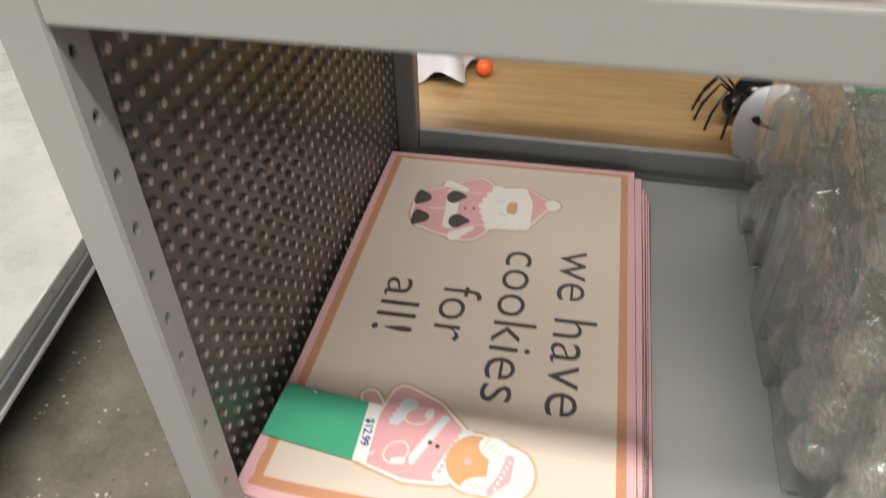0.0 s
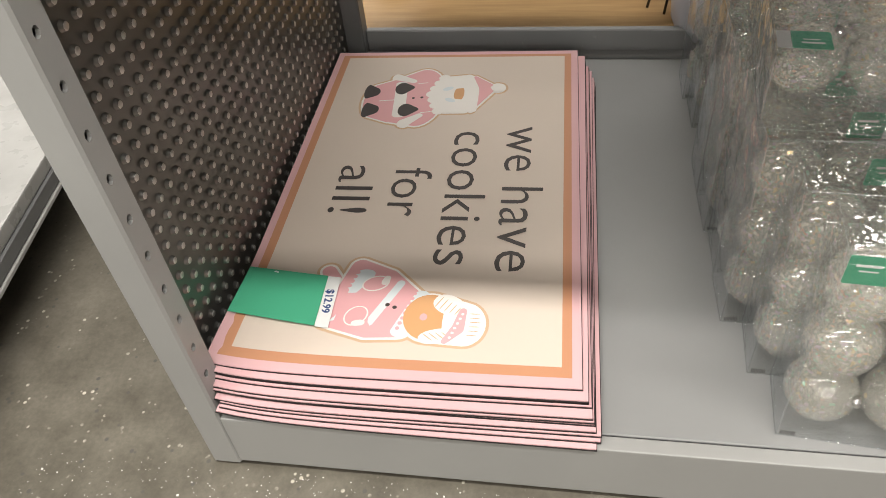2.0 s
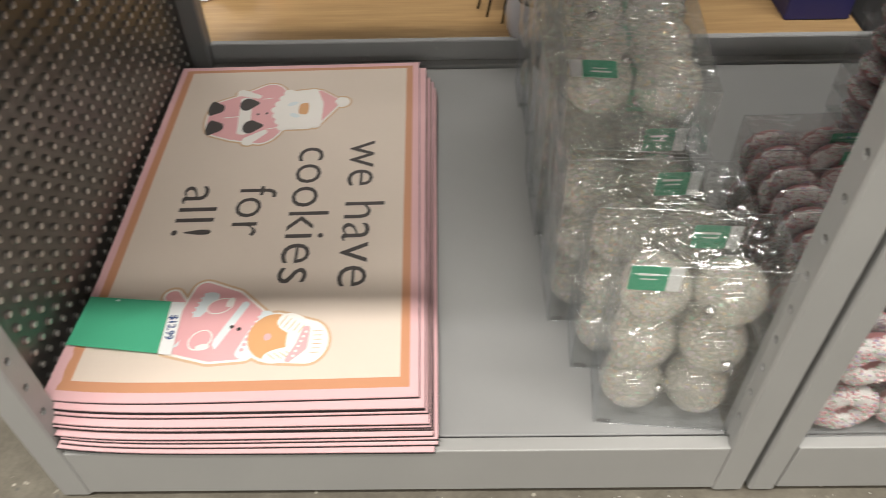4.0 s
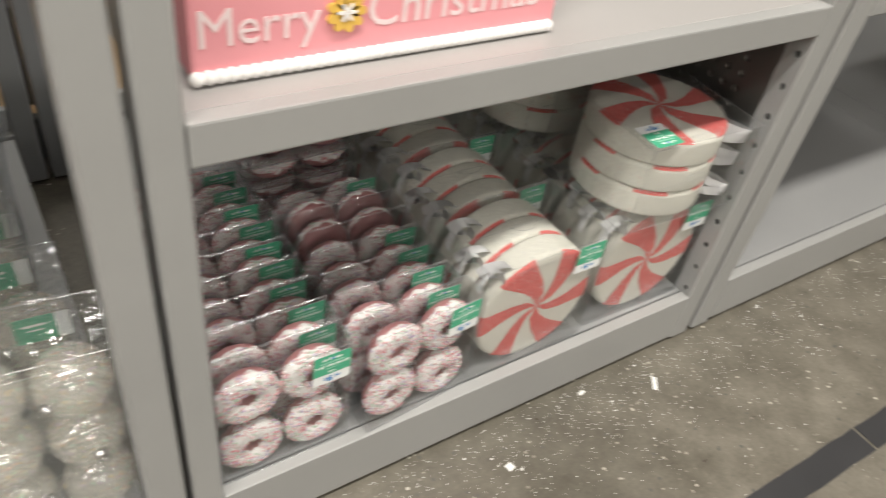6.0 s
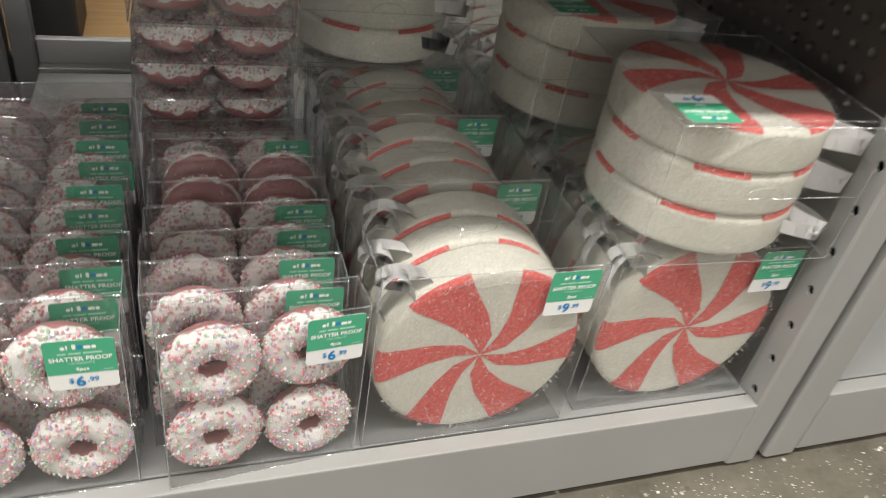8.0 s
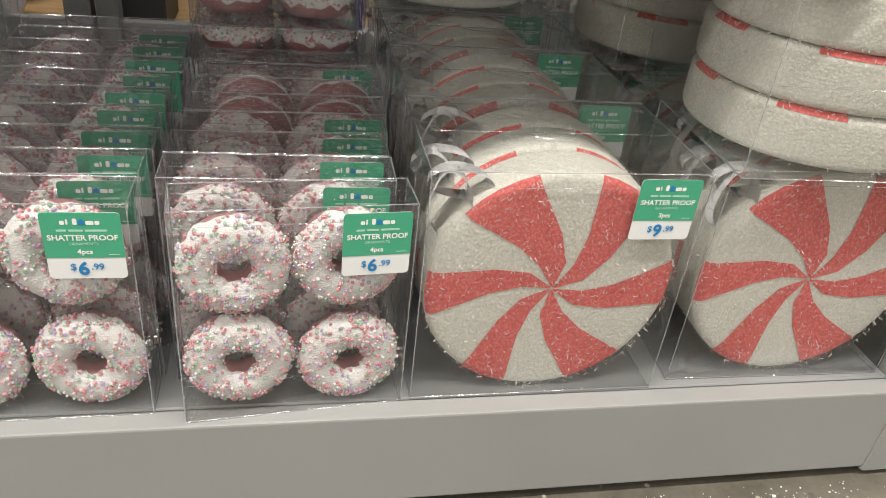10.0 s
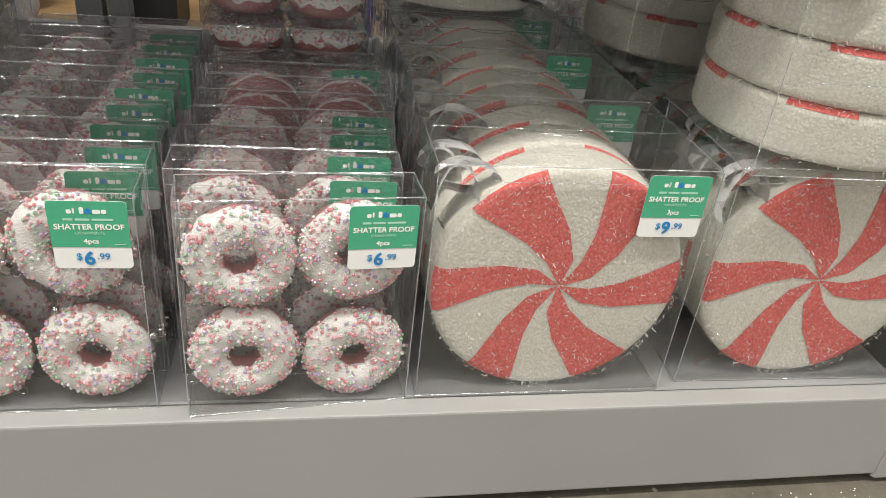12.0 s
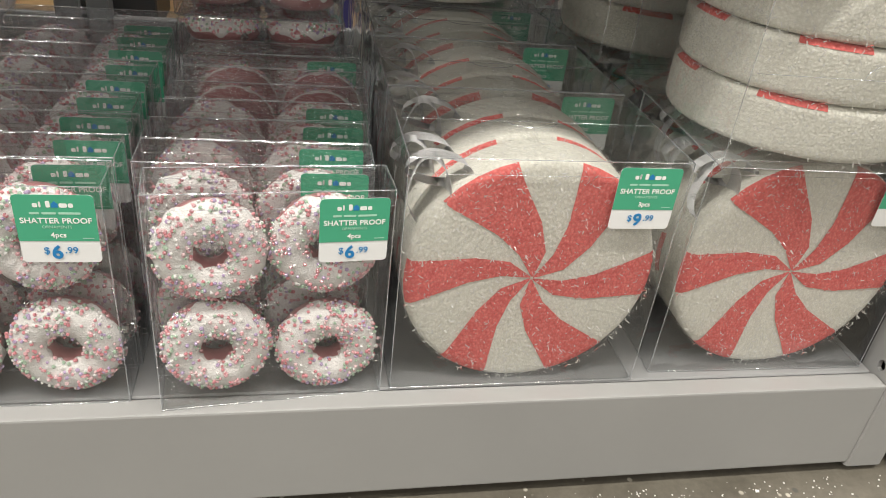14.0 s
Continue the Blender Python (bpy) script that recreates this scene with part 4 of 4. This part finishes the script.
def arms_bm():
    """Six curved red arms that run from the middle over the rim, on both faces."""
    bm = bmesh.new()
    half = disc_profile()
    path = [(0.0015, -PT)] + half[1:-2]
    for face in (1,):
        for k in range(6):
            a0 = radians(62 + 60 * k)
            rows = []
            for r, h in path:
                q = min(1.0, r / PR)
                mid = a0 - radians(40) * (1 - q) ** 1.8
                wide = radians(ARM_HALF[k]) * (1.0 + 0.9 * (1 - q) ** 3)
                rows.append([bm.verts.new((face * (r + 0.0006 * q) * math.cos(mid + wide * s), face * (h - (0.0007 if h <= -PT + 0.001 else 0)), (r + 0.0006 * q) * math.sin(mid + wide * s))) for s in (-1, -0.5, 0, 0.5, 1)])
            for p, n in zip(rows, rows[1:]):
                for j in range(4):
                    bm.faces.new((p[j], p[j + 1], n[j + 1], n[j]))
    bmesh.ops.recalc_face_normals(bm, faces=bm.faces)
    return bm


def fibres(count, seed, red):
    """Short glinting strips of tinsel that stand out of the felt."""
    rng = random.Random(seed)
    out = []
    while len(out) < count:
        a = rng.uniform(0, 2 * math.pi)
        if rng.random() < 0.62:
            r = PR * math.sqrt(rng.random())
            base, nrm = Vector((r * math.cos(a), -PT - 0.0008, r * math.sin(a))), Vector((0, -1, 0))
        else:
            r, y = PR, rng.uniform(-PT, PT)
            base, nrm = Vector((r * math.cos(a), y, r * math.sin(a))), Vector((math.cos(a), 0, math.sin(a)))
        q = min(1.0, r / PR)
        rel = (math.degrees(a) - 62 + 40 * (1 - q) ** 1.8 + 30) % 60 - 30
        on_arm = abs(rel) < 13 and nrm.y < -0.5
        if red and not on_arm or not red and on_arm and rng.random() < 0.6:
            continue
        d = Vector((rng.uniform(-1, 1), rng.uniform(-1, 1), rng.uniform(-1, 1)))
        d = (d - nrm * d.dot(nrm) * 0.75 + nrm * 0.15).normalized() * rng.uniform(0.0014, 0.0040)
        w = d.cross(nrm + Vector((0.1, 0.2, rng.uniform(-0.5, 0.5)))).normalized() * rng.uniform(0.00018, 0.00044)
        p = base + nrm * rng.uniform(0.0, 0.0012)
        out.append(([tuple(p - w), tuple(p + w), tuple(p + d + w), tuple(p + d - w)], [(0, 1, 2, 3)]))
    return out


def ribbon_loop(seed):
    """Satin hanging ribbon: soft loops tucked into the carton's corner beside the disc's shoulder."""
    rng = random.Random(seed)
    bm = bmesh.new()
    for cx, cz, rx, rz, y0 in ((-0.0865, 0.068, 0.0135, 0.031, -0.008), (-0.080, 0.084, 0.022, 0.014, -0.002)):
        prev, lean = None, rng.uniform(-0.5, 0.5)
        for k in range(25):
            a = 2 * math.pi * k / 24 - 0.9
            x, z = cx + rx * math.cos(a) * (1 + 0.15 * math.sin(2 * a)), cz + rz * math.sin(a + 0.4 * lean)
            y = y0 + 0.006 * math.sin(a + seed + lean)
            tip = 0.002 * math.sin(a + 3 * lean)
            pair = (bm.verts.new((x - tip, y - 0.0075, z)), bm.verts.new((x + tip, y + 0.0075, z)))
            if prev:
                bm.faces.new((prev[0], pair[0], pair[1], prev[1]))
            prev = pair
    bmesh.ops.solidify(bm, geom=bm.faces, thickness=0.0003)
    return bm


QW, QD, QH = 0.211, 0.1405, 0.2065


def peppermint(parent, seed):
    d = part("peppermint_disc", disc_bm(), M_FELTWHITE, parent, "white felt peppermint disc with red swirls", True)
    part("swirl", arms_bm(), M_FELTRED, d, "red swirl arms", True)
    scatter_mesh("tinsel", fibres(3000, seed, False), M_FIBRE, d)
    scatter_mesh("red_tinsel", fibres(700, seed + 1, True), M_FIBRERED, d)
    part("ribbon", ribbon_loop(seed), M_RIBBON, d, "white ribbon hanging loop", True)
    return d


def peppermint_box():
    u = thing("ornament_box", pose(0, 0, 0), "clear box of three red and white peppermint disc ornaments", "ornament box", "boxes of peppermint ornaments")
    first = peppermint(u, 4)
    first.matrix_basis = pose(0.0, 0.0282, 0.1030, 0, 0, 0)
    for y, turn in ((0.0720, -4), (0.1158, 5)):
        again(first, pose(0.0, y, 0.1030, 0, turn, 0), u)
    part("carton", film_box(QW, QD, QH), M_FILM, u, "clear plastic carton")
    part("fold_line", folds(QW, QD, QH, 0.02), M_CREASE, u)
    price_label(u, QW / 2 - 0.0570, QH - 0.0540, "3pcs", ("9", "99"))
    return u


pep = peppermint_box()
spots = []
rng = random.Random(33)
for x0, n in ((1.3795, 5), (1.611, 5)):
    for k in range(n):
        spots.append(pose(x0 + (rng.uniform(-0.004, 0.004) if k else 0), (0.0215 if x0 < 1.5 else 0.029) + 0.1425 * k, DECK, 0, 0, rng.uniform(-1.0, 1.0) if k else (0.2 if x0 < 1.5 else -0.8)))
TOPZ = DECK + QH + 0.0012
spots.append(flat_pose(1.614, 0.011, TOPZ + QD, QH, -2.0))
spots.append(flat_pose(1.585, 0.255, TOPZ + QD, QH, 3.0))
spots.append(flat_pose(1.372, 0.43, TOPZ + QD, QH, -1.0))
pep.matrix_basis = spots[0]
for m in spots[1:]:
    copy_thing(pep, m)

# ---- glitter ball ornaments ----
GR = 0.0392


def flakes(count, seed):
    rng = random.Random(seed)
    out = []
    for _ in range(count):
        d = Vector((rng.gauss(0, 1), rng.gauss(0, 1), rng.gauss(0, 1) - 0.7)).normalized()
        p = d * GR * rng.uniform(0.86, 0.965)
        t = d.cross(Vector((rng.gauss(0, 1), rng.gauss(0, 1), rng.gauss(0, 1)))).normalized()
        t = (t + d * rng.uniform(-0.5, 0.5)).normalized()
        b = (d + Vector((rng.gauss(0, 0.5), rng.gauss(0, 0.5), rng.gauss(0, 0.5)))).cross(t).normalized()
        s, w = rng.uniform(0.0009, 0.0028), rng.uniform(0.0007, 0.0017)
        out.append(([tuple(p - t * s - b * w), tuple(p + t * s - b * w), tuple(p + t * s + b * w), tuple(p - t * s + b * w)], [(0, 1, 2, 3)]))
    return out


def glitter_ball(parent, seed):
    bm = bmesh.new()
    bmesh.ops.create_uvsphere(bm, u_segments=28, v_segments=16, radius=GR)
    b = part("glitter_ball", bm, M_BALLGLASS, parent, "clear ball ornament full of iridescent flakes", True)
    scatter_mesh("flakes", flakes(300, seed), M_FLAKES, b)
    bm = bmesh.new()
    lathe(bm, [(0.0, 0.0), (0.0068, 0.0), (0.0074, 0.002), (0.0066, 0.007), (0.0, 0.0082)], 14, pose(0, 0, GR - 0.001))
    tube(bm, [(0.004 * math.cos(k * math.pi / 5), 0, GR + 0.010 + 0.004 * math.sin(k * math.pi / 5)) for k in range(11)], 0.0005, 5)
    part("hanging_cap", bm, M_SILVER, b, "silver hanging cap", True)
    return b


GW, GD, GH = 0.163, 0.083, 0.288


def glitter_box(flip):
    u = thing("ornament_box", pose(0, 0, 0), "clear box of six iridescent glitter ball ornaments", "ornament box", "boxes of glitter ball ornaments")
    rng = random.Random(2)
    first = None
    for x in (-0.0405, 0.0405):
        for z in (0.0415, 0.1260, 0.2130):
            m = pose(x, 0.0412, z + rng.uniform(-0.001, 0.003), rng.uniform(-70, 70), rng.uniform(40, 140) * (1 if x < 0 else -1), rng.uniform(0, 360))
            if first is None:
                first = glitter_ball(u, 17)
                first.matrix_basis = m
            else:
                again(first, m, u)
    part("carton", film_box(GW, GD, GH), M_SOFTFILM, u, "clear plastic carton")
    part("fold_line", folds(GW, GD, GH), M_CREASE, u)
    bm = bmesh.new()
    plate(bm, rounded_rect(-0.079, -0.041, 0.252, 0.287, 0.002), 0.0, 0.0003)
    lab = part("price_label", bm, M_GREEN, u, "green price sticker")
    lab.matrix_basis = pose(0.105 * flip, 0.0030, -0.003 - 0.02 * flip, 90, 0, 0)
    bm = bmesh.new()
    plate(bm, rounded_rect(-0.0405, -0.027, 0.252, 0.287, 0.002), 0.0, 0.0003)
    part("price_strip", bm, M_LABELWHITE, lab)
    bm = bmesh.new()
    plate(bm, rounded_rect(-0.072, -0.050, 0.274, 0.277, 0.001), 0.0004, 0.0006)
    plate(bm, rounded_rect(-0.068, -0.052, 0.268, 0.2695, 0.0005), 0.0004, 0.0006)
    part("print_bar", bm, M_WHITEINK, lab)
    bm = bmesh.new()
    for k in range(9):
        plate(bm, rounded_rect(-0.078 + 0.0018 * k, -0.0770 + 0.0018 * k, 0.004, 0.011, 0.0002), 0.0, 0.0003)
    bc = part("barcode", bm, M_BARCODE, u, "grey barcode print")
    bc.matrix_basis = pose(0, -0.0008, 0, 90, 0, 0)
    return u


glit, glit_rear = glitter_box(0), glitter_box(1)
rng = random.Random(9)
spots = [pose(0.741, 0.032, DECK, 0, 0, -5.0), pose(0.722, 0.118, DECK, 0, 0, -3.5), pose(0.700, 0.204, DECK, 0, 0, 1.0)]
for k in range(3, 9):
    spots.append(pose(0.702 + rng.uniform(-0.008, 0.008), 0.118 + 0.0860 * (k - 1), DECK, 0, 0, rng.uniform(-2, 2)))
GZ = DECK + GH + 0.0012
spots.append(flat_pose(0.722, 0.215, GZ + GD, GH, -6.0))
spots.append(flat_pose(0.708, 0.520, GZ + GD, GH, 2.0))
glit.matrix_basis = spots[0]
glit_rear.matrix_basis = spots[1]
for m in spots[2:]:
    copy_thing(glit_rear, m)

# ---- things on the upper shelves ----
SZ = 0.598 + 0.041
sign = thing("holiday_sign", pose(0.925, 0.055, SZ), "pink holiday sign with white lettering and white cord trim", "sign")
part("board", box_bm((0.002, 0.0, 0.004), (0.377, 0.035, 0.30), 0.003, 2), M_SIGNPINK, sign)
bm = bmesh.new()
for k in range(38):
    bmesh.ops.create_icosphere(bm, subdivisions=2, radius=0.0066, matrix=pose(0.005 + 0.00980 * k, -0.004, 0.0068))
part("cord_trim", bm, M_POM, sign, "white bobbled cord", True)


def sign_word(words, x0, x1, z0, high):
    me = text_mesh(words, 1.0, 0.004, 0.0, "LEFT").copy()
    xs, ys = [v.co.x for v in me.vertices], [v.co.y for v in me.vertices]
    ax, ay, sx, sy = min(xs), min(ys), (x1 - x0) / (max(xs) - min(xs)), high / (max(ys) - min(ys))
    for v in me.vertices:
        v.co.x, v.co.y, v.co.z = (v.co.x - ax) * sx, (v.co.y - ay) * sy, v.co.z * 0.06
    me.materials.clear()
    me.materials.append(M_SIGNINK)
    ob = new("lettering", me)
    ob.parent, ob.matrix_basis = sign, pose(x0, -0.0006, z0, 90)


sign_word("Merry", 0.010, 0.114, 0.020, 0.042)
sign_word("Christmas", 0.160, 0.352, 0.030, 0.034)
bm = bmesh.new()
for k in range(9):
    a = 2 * math.pi * k / 9
    plate(bm, oval(0.011 * math.cos(a), 0.011 * math.sin(a), 0.008, 0.0048, 12, 1.0, a), 0.0, 0.003)
flower = part("flower", bm, M_GOLD, sign, "gold flower cookie")
flower.matrix_basis = pose(0.137, -0.0008, 0.048, 90)
bm = bmesh.new()
for k in range(6):
    a = 2 * math.pi * k / 6
    plate(bm, oval(0.005 * math.cos(a), 0.005 * math.sin(a), 0.0045, 0.0016, 8, 1.0, a), 0.0031, 0.0042)
part("petal_icing", bm, M_WHITEPRINT, flower)

crate = thing("gift_box", pose(0.60, 0.0015, 0.748 + 0.0418), "pale pink and white box on the upper shelf", "box")
part("body", box_bm((-0.215, 0.0, 0.0), (0.2, 0.2, 0.16), 0.004, 2), paint("pale_pink_card", (0.78, 0.66, 0.67), 0.6), crate)

# ---- ornaments on the far deck and behind ----


def ribbed(name_label, m, r, h, material, ribs, squash, stem):
    u = thing("ornamental_pumpkin", m, name_label, "pumpkin")
    bm = bmesh.new()
    n, s = ribs * 8, 22
    rings = []
    for j in range(1, s):
        t = math.pi * j / s
        ring = []
        for k in range(n):
            a = 2 * math.pi * k / n
            q = r * (1 - squash * (0.5 + 0.5 * math.cos(ribs * a)) ** 3) * math.sin(t) ** 0.85
            dip = -0.18 * h * math.exp(-((math.sin(t)) / 0.35) ** 2) * (1 if t < 1.57 else -0.4)
            ring.append(bm.verts.new((q * math.cos(a), q * math.sin(a), h / 2 + h / 2 * math.cos(t) + dip)))
        rings.append(ring)
    for p, q in zip(rings, rings[1:]):
        for k in range(n):
            j = (k + 1) % n
            bm.faces.new((p[k], p[j], q[j], q[k]))
    bm.faces.new(rings[0][::-1])
    bm.faces.new(rings[-1])
    bmesh.ops.recalc_face_normals(bm, faces=bm.faces)
    part("body", bm, material, u, "", True)
    if stem:
        part("stem", tube(bmesh.new(), [(0, 0, h * 0.8), (0.004, 0, h), (0.014, 0.004, h * 1.16), (0.03, 0.006, h * 1.24)], 0.011, 8), M_DARK, u, "dark bent stem", True)
    return u


ribbed("gloss black ribbed ornamental pumpkin lying on the deck", pose(2.96, 0.19, DECK + 0.008, 0, 5, 20), 0.116, 0.155, M_BLACKGLOSS, 14, 0.10, False)
ribbed("brushed grey ornamental pumpkin with a dark stem on a black one", pose(3.01, 0.205, DECK + 0.138, 0, 4, 0), 0.092, 0.155, M_SILVERGREY, 10, 0.05, True)


def ghost_jar():
    u = thing("ghost_jar", pose(0.672, 0.935, 0.1185), "white glazed ceramic jar with a dark slot and black cord", "jar")
    bm = bmesh.new()
    prof = [(0.0, 0.0), (0.038, 0.0), (0.058, 0.014), (0.071, 0.045), (0.074, 0.08), (0.068, 0.115), (0.052, 0.145), (0.03, 0.160), (0.0, 0.165)]
    lathe(bm, prof, 36)
    part("body", bm, M_WHITECER, u, "", True)
    bm = bmesh.new()
    plate(bm, oval(0, 0, 0.028, 0.010, 20), 0.0, 0.004)
    s = part("slot", bm, M_GAP, u, "dark open slot")
    s.matrix_basis = pose(-0.028, -0.052, 0.122, 48, 0, -28)
    bm = bmesh.new()
    tube(bm, [(-0.02, -0.074, 0.05), (-0.026, -0.080, 0.02), (-0.036, -0.086, 0.004), (-0.02, -0.092, -0.003), (-0.002, -0.088, 0.006), (-0.008, -0.078, 0.04)], 0.0016, 6)
    part("cord", bm, M_GAP, u, "black cord loop", True)
    return u


ghost_jar()


def spider():
    u = thing("spider_figure", pose(0.66, 1.12, 0.1185, 0, 0, 20), "black spider figure standing on the wood shelf", "figure")
    bm = bmesh.new()
    bmesh.ops.create_uvsphere(bm, u_segments=18, v_segments=12, radius=0.045, matrix=pose(0, 0, 0.055))
    bmesh.ops.create_uvsphere(bm, u_segments=14, v_segments=10, radius=0.026, matrix=pose(-0.05, -0.02, 0.05))
    part("body", bm, M_BLACKGLOSS, u, "", True)
    for k in range(6):
        a = radians(130 + 22 * k)
        c, s = math.cos(a), math.sin(a)
        part("leg", tube(bmesh.new(), [(0.03 * c, 0.03 * s, 0.05), (0.075 * c, 0.075 * s, 0.085), (0.105 * c, 0.105 * s, 0.04), (0.115 * c, 0.115 * s, 0.002)], 0.003, 6), M_BLACKGLOSS, u, "", True)
    return u


spider()


def cloth_ghost():
    u = thing("cloth_figure", pose(-0.04, 1.24, 0.1185), "white draped cloth figure with an orange ball on the wood shelf", "figure")
    bm = bmesh.new()
    n, rings = 40, []
    for j in range(9):
        t = j / 8
        ring = []
        for k in range(n):
            a = 2 * math.pi * k / n
            r = (0.03 + 0.07 * t) * (1 + 0.22 * t * math.sin(5 * a))
            z = 0.20 * (1 - t) + 0.02 + 0.018 * t * math.sin(5 * a + 1.5)
            ring.append(bm.verts.new((r * math.cos(a), r * math.sin(a), z)))
        rings.append(ring)
    for p, q in zip(rings, rings[1:]):
        for k in range(n):
            j = (k + 1) % n
            bm.faces.new((p[k], q[k], q[j], p[j]))
    bm.faces.new(rings[0])
    part("cloth", bm, M_WHITECER, u, "", True)
    part("base", lathe(bmesh.new(), [(0.0, 0.0), (0.05, 0.0), (0.048, 0.06), (0.0, 0.07)], 20), M_GAP, u)
    bm = bmesh.new()
    bmesh.ops.create_uvsphere(bm, u_segments=18, v_segments=12, radius=0.02, matrix=pose(0.118, -0.02, 0.0205))
    part("ball", bm, M_ORANGE, u, "orange ball", True)
    return u


cloth_ghost()


def closed_carton(m, w, d, h, label, material):
    """A small closed carton with a lid that overlaps its body."""
    u = thing("carton", m, label, "carton")
    part("body", box_bm((0, 0, 0), (w, d, h * 0.8), 0.003), material, u)
    part("lid", box_bm((-0.002, -0.002, h * 0.8 + 0.0005), (w + 0.002, d + 0.002, h), 0.003), material, u)
    return u


M_NAVYCARD = paint("navy_card", (0.02, 0.02, 0.10), 0.5)
closed_carton(pose(1.205, 1.02, 0.1185), 0.14, 0.12, 0.2, "dark navy carton on the wood shelf", M_NAVYCARD)
closed_carton(pose(0.868, 0.955, 0.1185), 0.095, 0.15, 0.2, "black carton on the wood shelf", M_DARK)
